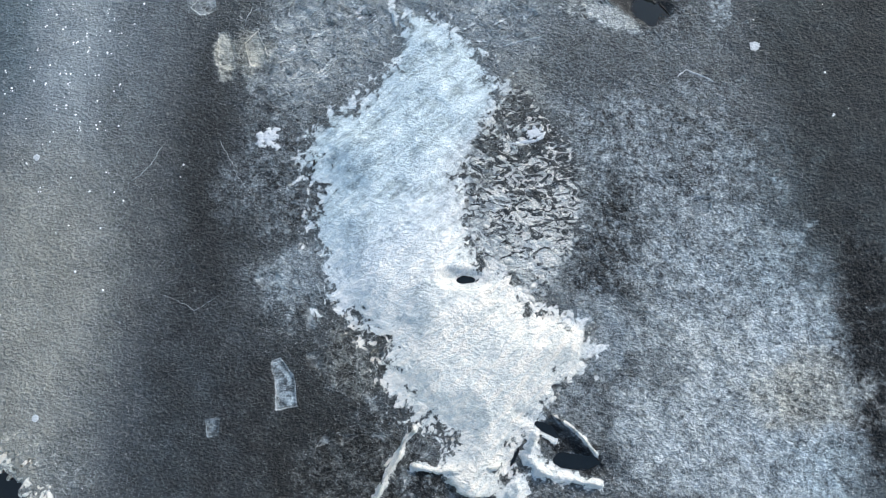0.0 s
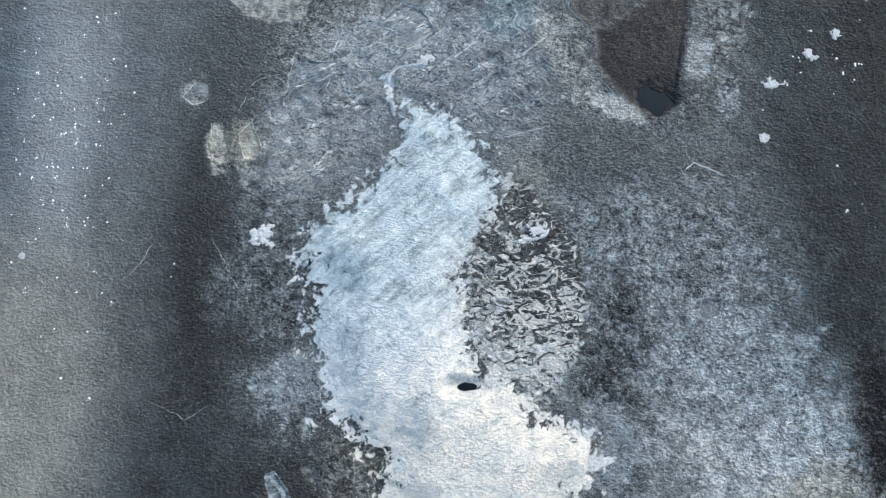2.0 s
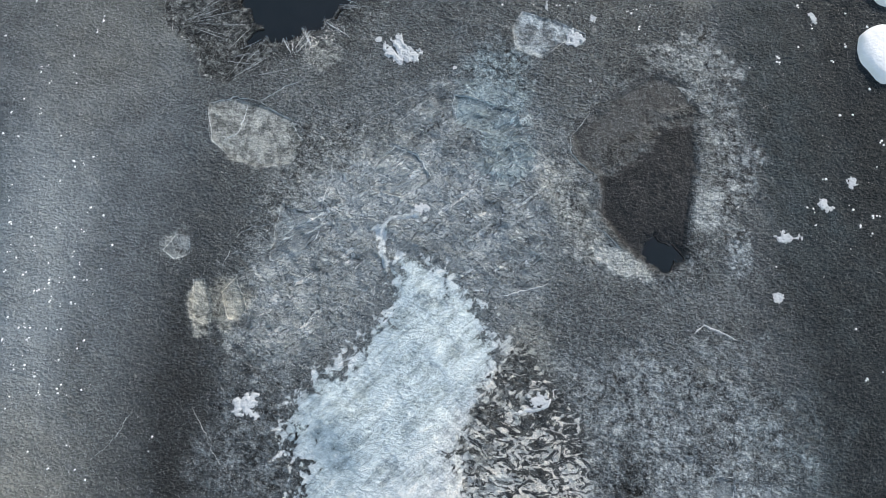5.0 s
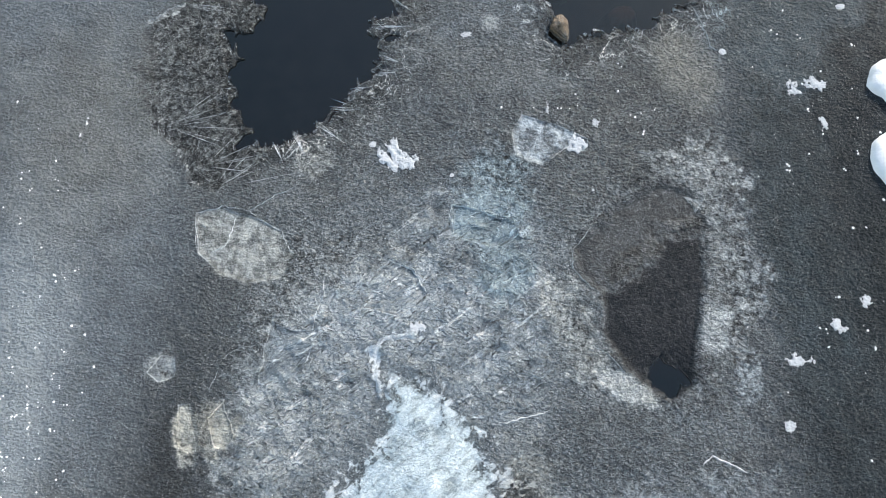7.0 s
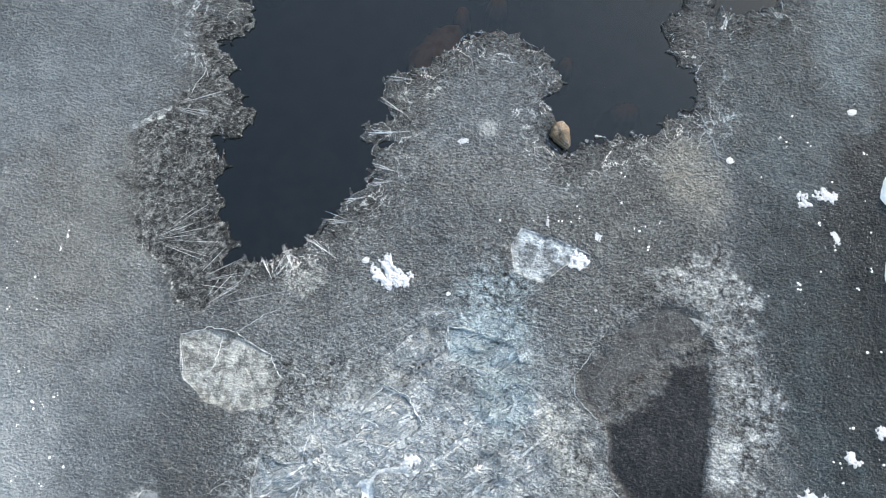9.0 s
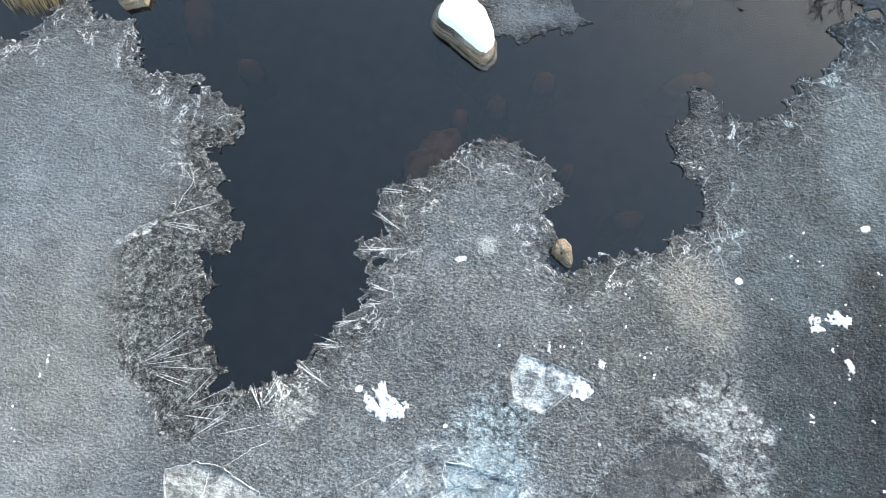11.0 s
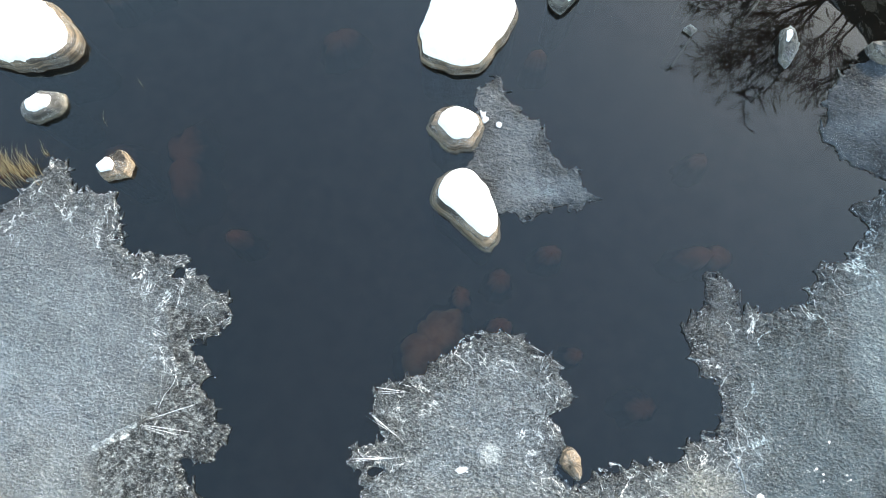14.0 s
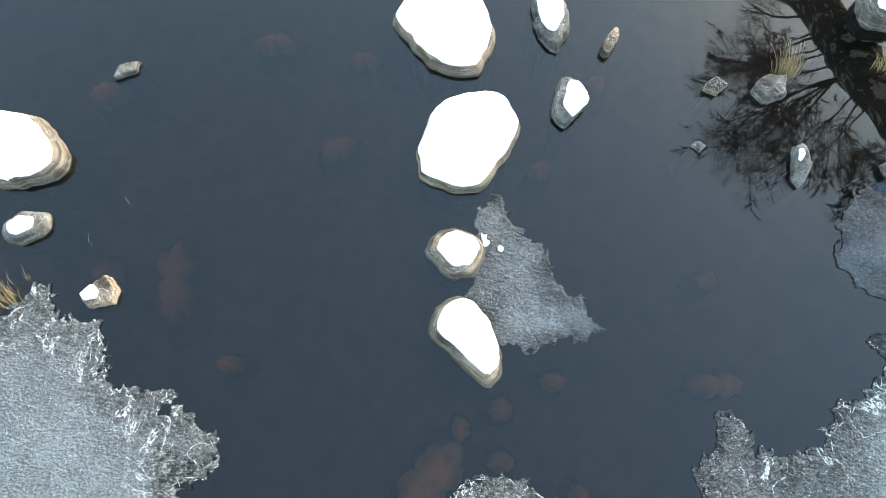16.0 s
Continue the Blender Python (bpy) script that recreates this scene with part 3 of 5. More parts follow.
NEW_ICE_LEFT = [(-3.35, 10.55), (-3.05, 9.70), (-3.55, 9.15), (-3.95, 8.85), (-3.95, 7.75), (-3.72, 7.45), (-3.30, 7.05), (-3.15, 6.72), (-2.85, 6.62), (-2.45, 6.95), (-1.75, 7.40), (-2.4, 8.0), (-2.2, 9.2), (-2.6, 10.3)]
SPUR = [(-0.80, 4.25, 0.03), (-0.90, 4.78, 0.07), (-0.78, 4.90, 0.03), (-0.44, 4.95, 0.07)]
HOLLOWS = [(-0.50, -0.92, 0.20, 0.20, -18, 0.20), (-0.42, -1.36, 0.36, 0.24, 0, 0.14), (0.85, 1.25, 0.12, 0.24, -15, 0.26), (0.15, -1.5, 0.4, 0.12, 0, 0.3), (1.30, -0.86, 0.42, 0.17, -38, 0.12),
           (1.42, -0.45, 0.30, 0.34, 0, 0.36), (0.78, -1.3, 0.10, 0.12, 0, 0.25)]
# Frozen white strands and rims: x, y, radius.
STRANDS = [[(-0.44, -0.70, 0.05), (-0.56, -0.82, 0.03), (-0.62, -1.0, 0.05), (-0.74, -1.18, 0.055), (-0.9, -1.55, 0.05)], [(-0.45, -1.08, 0.05), (-0.2, -1.13, 0.08), (0.2, -1.12, 0.12), (0.5, -1.05, 0.10)],
           [(0.92, -0.70, 0.06), (0.80, -0.95, 0.10), (0.95, -1.12, 0.12), (1.2, -1.17, 0.09), (1.62, -1.25, 0.05)], [(0.98, -0.72, 0.04), (1.12, -0.80, 0.05)], [(0.7, -1.3, 0.14), (0.6, -1.6, 0.2)],
           [(1.10, -0.52, 0.02), (1.35, -0.68, 0.025), (1.58, -0.95, 0.02)]]
HOLES = [(2.44, 4.48, 0.2, 0.2, 20), (-6.3, -2.6, 2.0, 1.75, 0), (0.1, 1.0, 0.12, 0.045, 0), (1.33, -1.02, 0.27, 0.085, -8), (1.02, -0.66, 0.15, 0.05, -30), (0.66, -1.0, 0.025, 0.13, -25)]


LEFT_FANS = [(-3.7, 10.75), (-3.55, 10.25), (-3.5, 9.6), (-4.0, 8.85), (-4.05, 8.35), (-3.95, 7.85), (-3.75, 7.35), (-3.3, 6.85), (-2.75, 6.55)]


def fan_roots():
    """Places a little inland of the water's edge from which the new ice fans out."""
    rng, roots = random.Random(17), list(LEFT_FANS)
    open_shore = SHORE[1:8] + SHORE[29:-3]
    for (ax, ay), (bx, by) in zip(open_shore, open_shore[1:]):
        size = math.hypot(bx - ax, by - ay)
        if rng.random() < size / 0.5:
            inland = rng.uniform(0.35, 0.65)
            roots.append(((ax + bx) / 2 + (by - ay) / size * inland, (ay + by) / 2 - (bx - ax) / size * inland))
    return roots


FAN_ROOTS = fan_roots()


def ellipse(px, py, x, y, rx, ry, turn):
    c, s = math.cos(radians(turn)), math.sin(radians(turn))
    u, v = (px - x) * c + (py - y) * s, -(px - x) * s + (py - y) * c
    return np.hypot(u / rx, v / ry)


def ice_edge(x, y, shore):
    """Distance inside the jagged, feathered rim of the ice."""
    wx = x + 0.12 * fbm(x, y, 4, 3, 11) + 0.02 * fbm(x, y, 19, 2, 12)
    wy = y + 0.12 * fbm(x, y, 4, 3, 13) + 0.02 * fbm(x, y, 19, 2, 14)
    edge = inside_distance(wx, wy, shore)
    fronds = (1 - np.clip(np.abs(fbm(x, y, 5.5, 2, 15)) * 7, 0, 1)) ** 1.5 + 0.3 * (1 - np.clip(np.abs(fbm(x, y, 15, 2, 16)) * 6, 0, 1)) ** 1.5
    return edge + (0.125 * fronds - 0.025) * smooth(np.abs(edge), 0.45, 0.05)


def blend(old, new_value, w):
    return old + (new_value - old) * w


def floe_fields(x, y, shore, plain_frost, thin):
    """A thin, evenly speckled sheet."""
    edge = ice_edge(x, y, shore) + 0.02
    frost = (plain_frost + 0.25 * fbm(x, y, 2.5, 4, 21)) * (0.84 + 0.16 * smooth(edge, 0.0, thin))
    none = np.zeros(x.shape)
    cover = (frost, none + 0.52, none + 0.02, none - 0.4)
    return edge, 0.016 + 0.008 * fbm(x, y, 22, 2, 31), cover + (none + 0.4, none, none + 0.5, none) + (none, none, none, none)


def fan_fields(x, y, edge):
    """Turn, reach and strength of the fans of new ice along the water."""
    turn, reach, fan = np.zeros(x.shape), np.zeros(x.shape), np.zeros(x.shape)
    band = (edge < 0.9) & (edge > -0.25) & (y > 6.3)
    fx, fy = x[band], y[band]
    nearest, turn_at = np.full(fx.shape, 1e9), np.zeros(fx.shape)
    for k, (cx, cy) in enumerate(FAN_ROOTS):
        d = np.hypot(fx - cx, fy - cy)
        closer = d < nearest
        nearest = np.where(closer, d, nearest)
        turn_at = np.where(closer, np.arctan2(fy - cy, fx - cx) + k * 7.3, turn_at)
    young = smooth(inside_distance(fx + 0.1 * fbm(fx, fy, 5, 3, 24), fy + 0.1 * fbm(fx, fy, 5, 3, 23), NEW_ICE_LEFT), -0.06, 0.06)
    turn[band], reach[band] = turn_at, nearest
    fan[band] = np.maximum(0.6 * smooth(edge[band], 0.65, 0.12), young)
    made = np.zeros(x.shape)
    made[band] = young
    return turn, reach, fan, made


def ice_fields(x, y, shore):
    """Edge distance, height, and the twelve values that the ice's material reads."""
    edge = ice_edge(x, y, shore)
    for tx, ty, rx, ry in SPIKES:
        d, s = to_segment(x, y, tx, ty, rx, ry)
        edge = np.maximum(edge, 0.006 + 0.055 * s - d)
    swirl, ragged = 0.9 * fbm(x, y, 2.0, 4, 23, 0.6), 1.0 * fbm(x, y, 6.5, 3, 24, 0.6)
    frost = 0.30 + 0.10 * fbm(x, y, 0.8, 3, 21)
    warm = 0.1 + 0.5 * fbm(x, y, 0.5, 3, 22)
    mottle = 0.02 + 0.06 * smooth(np.abs(x - 0.3), 3.4, 1.8)
    peel = 0.55 + 0.45 * smooth(np.abs(x - 0.3), 4.0, 2.4) + 0.15 * fbm(x, y, 1.1, 3, 25)
    for rows, soft, rag, flakes in ((SMOOTH_ICE, 0.75, 0.35, 0.0), (FROST_LOWER, 0.5, 0.8, 0.55), (FROST_UPPER, 0.45, 0.6, 0.05), (FROST_MID, 0.35, 1.3, 0.7), (FROST_MID_B, 0.4, 1.0, 0.6), (HAZE_MID, 0.3, 1.0, 0.4)):
        for bx, by, rx, ry, turn, amount, heat in rows:
            d = ellipse(x, y, bx, by, rx, ry, turn) + rag * (swirl + ragged)
            w = smooth(d, 1 + soft, 1 - soft)
            frost, warm, mottle = blend(frost, amount, w), blend(warm, heat, w), blend(mottle, flakes, w)
    # clear windows, ringed by broken frost
    for outline, amount, heat, blur in ((OLD_PANE, 0.17, 0.25, 0.10), (WINDOW, 0.06, 0.0, 0.06)):
        d = inside_distance(x + 0.08 * ragged, y - 0.08 * ragged, outline)
        ring, w = smooth(d, -0.40, -0.05), smooth(d, -blur, blur)
        mottle = blend(blend(mottle, 0.32, ring), 0.03, w)
        frost, warm, peel = blend(frost, amount, w), blend(warm, heat, w), blend(peel, 0.12, w)
    # plates of older ice
    plate, plate_frost = np.full(x.shape, -0.2), np.full(x.shape, 0.3)
    for outline, amount, heat in PLATES_MID + PLATES_LOW:
        box = (x > min(o[0] for o in outline) - 0.15) & (x < max(o[0] for o in outline) + 0.15) & (y > min(o[1] for o in outline) - 0.15) & (y < max(o[1] for o in outline) + 0.15)
        d = inside_distance(x[box] + 0.05 * ragged[box], y[box] - 0.05 * swirl[box], outline)
        closer = d > plate[box]
        plate_frost[box] = np.where(closer, amount, plate_frost[box])
        plate[box] = np.maximum(plate[box], d)
        w = smooth(d, -0.02, 0.04)
        warm[box], peel[box] = blend(warm[box], heat, w), blend(peel[box], 0.35, w)
    # the frozen overflow, its crust and its folded margin
    over = inside_distance(x + 0.10 * swirl, y + 0.10 * ragged, OVERFLOW_A + OVERFLOW_B)
    crust = smooth(inside_distance(x + 0.2 * swirl, y + 0.2 * ragged, BROKEN), -0.35, 0.12)
    folds = smooth(inside_distance(x + 0.3 * swirl, y + 0.3 * ragged, FOLDED), -0.30, 0.15)
    inner = smooth(over, -0.1, 0.2)
    mottle = blend(mottle, 0.10, folds)
    # warm sunlit flank and blue shaded flank of the overflow, painted as tint
    warm = blend(warm, 0.40 * smooth(y - 0.8 * x, 2.4, 0.2) - 0.30 * smooth(y - 0.8 * x, 1.6, 3.2), inner)
    warm = blend(warm, 0.25, crust * 0.8)
    for bx, by, rx, ry, turn, amount in HOLLOWS:
        w = smooth(ellipse(x, y, bx, by, rx, ry, turn) + 0.8 * ragged, 1.15, 0.9)
        frost, over, mottle = blend(frost, amount, w), blend(over, -0.3, w), blend(mottle, 0.3, w)
    strands = np.full(x.shape, -1e9)
    for spine in STRANDS:
        strands = np.maximum(strands, stroke(x, y, spine) + 0.8 * fbm(x, y, 9, 3, 34, 0.6))
    over = np.maximum(over, 0.35 * strands)
    over = np.maximum(over, 0.28 * (stroke(x, y, SPUR) + 0.6 * fbm(x, y, 8, 3, 48)))
    # paler inland, clear ice along the water; painted darker right and upstream against sun sheen
    warm = warm - 0.3 * smooth(x, 2.8, 4.3)
    frost = frost * (1 - 0.08 * smooth(y, 6.2, 8.5) - 0.13 * smooth(y, 8.5, 10.5)) * (1 - 0.15 * smooth(x, 2.8, 4.4)) * (1 + 0.35 * folds)
    turn, reach, fan, young = fan_fields(x, y, edge)
    frost, warm, peel, mottle = blend(frost, 0.19, young), blend(warm, 0.32, young), blend(peel, 0.45, young), blend(mottle, 0.30, young)
    frost = frost * (0.70 + 0.30 * smooth(edge + 0.4 * fbm(x, y, 3, 3, 49), -0.05, 0.40))
    for hx, hy, rx, ry, turned in HOLES:
        d = ellipse(x, y, hx, hy, rx, ry, turned) + (1.1 if ry < 0.5 else 0.12) * fbm(x, y, 9, 4, 51)
        hole_edge = (d - 1) * min(rx, ry)
        edge = np.minimum(edge, hole_edge)
        if ry > 0.5:
            over = np.maximum(over, 0.08 - np.abs(hole_edge - 0.05))
    solid = smooth(over, -0.05, 0.15)
    lumps = fbm(x + 0.12 * fbm(x, y, 9, 2, 46), (y + 0.3 * x) * 1.3, 9.0, 4, 47, 0.65)
    height = 0.03 + 0.17 * smooth(over, 0.0, 0.7) * (0.35 + 0.65 * smooth(y, 4.4, 2.4)) + 0.05 * solid * fbm(x, y, 3.2, 4, 52) + 0.015 * crust * smooth(lumps, -0.05, 0.10)
    height = height + (0.010 + 0.025 * np.maximum(mottle, folds)) * fbm(x, y, 13, 3, 53) + 0.06 * folds * fbm(x * 0.8 - y * 0.5, y * 1.3 + x * 0.6, 4.0, 3, 65)
    cover = (np.clip(frost, 0, 1), np.clip(0.5 + 0.5 * warm, 0, 1), np.clip(mottle, 0, 1), 0.5 + np.clip(over, -0.9, 0.5))
    relief = (0.5 + np.clip(plate, -0.15, 0.15), folds * (1 - solid), np.clip(peel, 0, 1.3), crust * (1 - solid))
    return edge, height, cover + relief + (turn, reach, fan, plate_frost)


RIMS = []  # pairs of places along the cut rims, ice on the left


def cut_lattice(nx, ny, data, field):
    """Keeps the part of a lattice of places where the field is above 0, cut along its zero line, with a rim that drops to the given depth."""
    e = field.ravel()
    solid = e > 0
    idx = np.arange(nx * ny).reshape(ny, nx)
    quads = np.stack([idx[:-1, :-1], idx[:-1, 1:], idx[1:, 1:], idx[1:, :-1]], -1).reshape(-1, 4)
    count = solid[quads].sum(1)
    full, cut = quads[count == 4], quads[(count > 0) & (count < 4)]
    extra, key, faces, rim = [], {}, [], []

    def crossing(a, b):
        k = (a, b) if a < b else (b, a)
        if k not in key:
            s = e[k[0]] / (e[k[0]] - e[k[1]])
            key[k] = nx * ny + len(extra)
            extra.append(data[k[0]] + s * (data[k[1]] - data[k[0]]))
        return key[k]

    for quad in cut.tolist():
        face, cross = [], []
        for a, b in zip(quad, quad[1:] + quad[:1]):
            if solid[a]:
                face.append(a)
            if solid[a] != solid[b]:
                face.append(crossing(a, b))
                cross.append((face[-1], solid[a]))
        faces.append(face)
        if len(cross) == 2:
            leave = [v for v, was in cross if was][0]
            enter = [v for v, was in cross if not was][0]
            rim.append((enter, leave))
    width = data.shape[1]
    verts = np.concatenate([data, np.array(extra).reshape(-1, width)])
    used = np.unique(np.concatenate([full.ravel(), np.array([v for f in faces for v in f], int)]))
    remap = np.full(len(verts), -1)
    remap[used] = np.arange(len(used))
    verts = verts[used]
    faces = remap[full].tolist() + [[int(remap[v]) for v in f] for f in faces]
    return verts, faces, [(int(remap[a]), int(remap[b])) for a, b in rim]


def keep_main(field):
    """Leaves only the one piece that holds the deepest place of the field."""
    solid = field > 0
    rows, columns = solid.shape
    keep, todo = np.zeros(solid.size, bool), [int(np.argmax(field))]
    flat = solid.ravel().tolist()
    seen = bytearray(solid.size)
    while todo:
        k = todo.pop()
        if seen[k] or not flat[k]:
            continue
        seen[k] = 1
        j, i = divmod(k, columns)
        if i + 1 < columns:
            todo.append(k + 1)
        if i:
            todo.append(k - 1)
        if j + 1 < rows:
            todo.append(k + columns)
        if j:
            todo.append(k - columns)
    keep = np.frombuffer(bytes(seen), np.uint8).astype(bool).reshape(solid.shape)
    return np.where(solid & ~keep, -0.005, field)


def drop_rim(verts, faces, rim, depth):
    """Lets the cut rim of a sheet fall to a depth, so that the sheet has its thickness."""
    below, lower = {}, []
    for a, b in rim:
        for v in (a, b):
            if v not in below:
                below[v] = len(verts) + len(lower)
                lower.append((*verts[v][:2], depth, *verts[v][3:]))
        faces.append([b, a, below[a], below[b]])
    return np.concatenate([verts, np.array(lower).reshape(-1, verts.shape[1])])


def ice_sheet(name, label, xs, ys, shore, fields, *options):
    """A sheet of ice on a fine lattice, cut along its outline."""
    gx, gy = np.meshgrid(xs, ys)
    edge, height, values = fields(gx, gy, shore, *options)
    edge = keep_main(edge)
    height = np.maximum(height * smooth(edge, -0.03, 0.12) + 0.010, 0.008)
    data = np.stack([gx, gy, height, *values], -1).reshape(-1, 15)
    verts, faces, rim = cut_lattice(len(xs), len(ys), data, edge)
    RIMS.extend((verts[a][:3], verts[b][:3]) for a, b in rim)
    verts = drop_rim(verts, faces, rim, -0.04)
    ob = mesh_object(name, verts[:, :3].tolist(), faces, ICE, True)
    for k, layer in enumerate(("cover", "relief", "growth")):
        attribute = ob.data.attributes.new(layer, "FLOAT_COLOR", "POINT")
        attribute.data.foreach_set("color", verts[:, 3 + 4 * k:7 + 4 * k].astype(np.float32).ravel())
    return tagged(ob, label, "ice", kind="structure")


WIDE_X = np.concatenate([np.arange(-11.0, -6.4, 0.1), np.arange(-6.4, 6.0, 0.02), np.arange(6.0, 9.0, 0.1)])
WIDE_Y = np.concatenate([np.arange(-12.0, -2.0, 0.1), np.arange(-2.0, 12.9, 0.02)])
ice_sheet("ice_sheet", "grey river ice with hoarfrost, white overflow ice and clear dark windows", WIDE_X, WIDE_Y, SHORE, ice_fields)
ice_sheet("ice_floe", "thin frosted ice floe frozen to snow-capped stones", np.arange(-0.2, 2.1, 0.014), np.arange(11.3, 13.9, 0.014), FLOE, floe_fields, 0.24, 0.25)
ice_sheet("bank_ice", "thin speckled ice shelf reaching out from the bank", np.arange(4.2, 6.9, 0.02), np.arange(11.6, 14.3, 0.02), BANK_FLOE, floe_fields, 0.24, 0.5)


# ---- stones ----
def ring_shape(lobes, count=56, seed=0, rough=0.04):
    """Radius by angle: smooth between evenly spaced lobes, slightly irregular."""
    angles = np.arange(count) * 2 * math.pi / count
    k = len(lobes)
    at = angles / (2 * math.pi) * k
    i = np.floor(at).astype(int)
    f = at - i
    f = f * f * (3 - 2 * f) * 0.25 + f * 0.75
    r = np.array(lobes)
    radius = r[i % k] * (1 - f) + r[(i + 1) % k] * f
    wobble = fbm(np.cos(angles) * 1.5 + seed, np.sin(angles) * 1.5 - seed, 2.2, 4, 60 + seed)
    return angles, radius * (1 + rough * 4 * wobble)


def lathe(angles, rings, close=True):
    """Mesh from rings of (radius by angle, height by angle), closed at the last one."""
    n = len(angles)
    verts, faces = [], []
    for radius, z in rings:
        verts += [(r * math.cos(a), r * math.sin(a), h) for a, r, h in zip(angles, radius, z)]
    for j in range(len(rings) - 1):
        for i in range(n):
            faces.append((j * n + i, j * n + (i + 1) % n, (j + 1) * n + (i + 1) % n, (j + 1) * n + i))
    if close:
        verts.append((0, 0, float(np.mean(rings[-1][1]))))
        top = (len(rings) - 1) * n
        faces += [(top + i, top + (i + 1) % n, len(verts) - 1) for i in range(n)]
    return verts, faces


def boulder(name, label, place, lobes, height, rock, seed, cap=0.0, shift=(0.0, 0.0), thick=0.07, tilt=0.0, collar=False, group="stones in the river"):
    """A stone that stands in the water; cap: the share of its top that lies under snow; tilt: how much its top leans."""
    angular = cap < 0.8 and not collar
    angles, rim = ring_shape(lobes, 36 if angular else 56, seed, 0.06 if angular else 0.04)
    base = new(name)
    base.location = (*place, 0)
    steps = [(0.98, -0.9), (1.0, -0.2), (1.005, -0.03), (1.0, 0.12), (0.985, 0.34), (0.955, 0.60), (0.90, 0.80), (0.80, 0.92), (0.60, 0.98), (0.38, 1.0), (0.16, 1.01)]
    rings = []
    for j, (s, h) in enumerate(steps):
        a = angles + seed
        wob = (0.16 if angular else 0.045) * fbm(np.cos(a) * 3 + j * 0.31, np.sin(a) * 3 - j * 0.27, 1.6, 4, 70 + seed)
        lean = tilt * np.cos(angles - 0.8) * max(h, 0)
        rings.append((rim * (s + wob), height * (h + 1.3 * wob * (h > 0) + lean * 0.5) if h > 0 else np.full(len(a), h)))
    verts, faces = lathe(angles, rings)
    mesh_object("rock", verts, faces, rock, not angular, base)
    if cap:
        lip, rings = ring_shape([v * 0.985 for v in lobes], len(angles), seed, 0.03)[1] * cap, []
        for s, h in ((1.0, -0.04), (1.015, 0.006), (1.0, thick * 0.5), (0.95, thick * 0.85), (0.86, thick), (0.6, thick * 1.12), (0.3, thick * 1.18)):
            wob = (0.03 if cap > 0.8 else 0.07) * fbm(np.cos(angles) * 2 + s, np.sin(angles) * 2, 2.2, 4, 90 + seed)
            hr = np.interp(cap * s, [0.16, 0.60, 0.80, 0.90, 0.955, 0.985, 1.0], [1.01, 0.98, 0.92, 0.80, 0.60, 0.34, 0.12])
            lean = tilt * 0.5 * np.cos(angles - 0.8) * hr
            rings.append((lip * (s + wob), height * (hr + lean) + h + 0.25 * wob * (h > 0) + (0.022 if 0 < s < 0.9 else 0.0)))
        verts, faces = lathe(angles, rings)
        snow = mesh_object("snow_cap", verts, faces, SNOW, True, base, "smooth bright white snow cap")
        snow.location = (*shift, 0)
    if collar:
        rings = [(rim * 0.98, np.full(len(angles), -0.03)), (rim * 1.06, np.full(len(angles), -0.02)), (rim * 1.07, np.full(len(angles), 0.012)),
                 (rim * 1.03, np.full(len(angles), 0.03)), (rim * 0.97, np.full(len(angles), 0.05))]
        rings = [(r * (1 + 0.05 * fbm(np.cos(angles) * 3, np.sin(angles) * 3, 2, 3, 120 + seed)), z) for r, z in rings]
        verts, faces = lathe(angles, rings, close=False)
        mesh_object("ice_collar", verts, faces, ICE_RIM, True, base, "layered clear ice collar at the waterline")
    return tagged(base, label, "stone", group)


ICE_RIM = plain("layered_ice_rim", (0.035, 0.029, 0.023), (0.11, 0.10, 0.085), 22, 0.35, 0.012)
boulder("boulder", "small brown boulder frozen into the rim of the ice tongue", (1.33, 8.82), (0.12, 0.12, 0.15, 0.16, 0.18, 0.17, 0.16, 0.13, 0.12, 0.12, 0.09, 0.09, 0.09, 0.10, 0.13, 0.20, 0.16, 0.13), 0.13, GRANITE, 1, tilt=0.3)
boulder("boulder", "long boulder under thick white snow beside the ice floe", (0.16, 11.72), (0.38, 0.35, 0.36, 0.38, 0.47, 0.50, 0.49, 0.46, 0.43, 0.32, 0.23, 0.20, 0.20, 0.24, 0.35, 0.56, 0.53, 0.44), 0.2, GRANITE, 2, cap=0.88, shift=(0.03, 0.05), thick=0.05, collar=True)
boulder("boulder", "round boulder with a snow cap and banded ice collar", (0.05, 12.80), (0.36, 0.35, 0.31, 0.28, 0.28, 0.31, 0.30, 0.32, 0.32, 0.34, 0.28, 0.27, 0.29, 0.31, 0.30, 0.34, 0.32, 0.32), 0.16, GRANITE, 3, cap=0.72, thick=0.045, shift=(0.03, 0.02), collar=True)
boulder("boulder", "large boulder under a thick, bright snow cap", (0.20, 14.24), (0.58, 0.70, 0.73, 0.76, 0.66, 0.64, 0.62, 0.59, 0.56, 0.59, 0.70, 0.75, 0.69, 0.68, 0.67, 0.56, 0.51, 0.52), 0.26, GRANITE, 4, cap=0.95, thick=0.07)
boulder("boulder", "broad boulder fully covered in thick snow", (-0.14, 15.96), (0.67, 0.64, 0.63, 0.61, 0.66, 0.82, 0.71, 0.62, 0.60, 0.66, 0.58, 0.54, 0.57, 0.66, 0.80, 0.89, 0.84, 0.73), 0.26, GRANITE, 5, cap=0.92, thick=0.07)
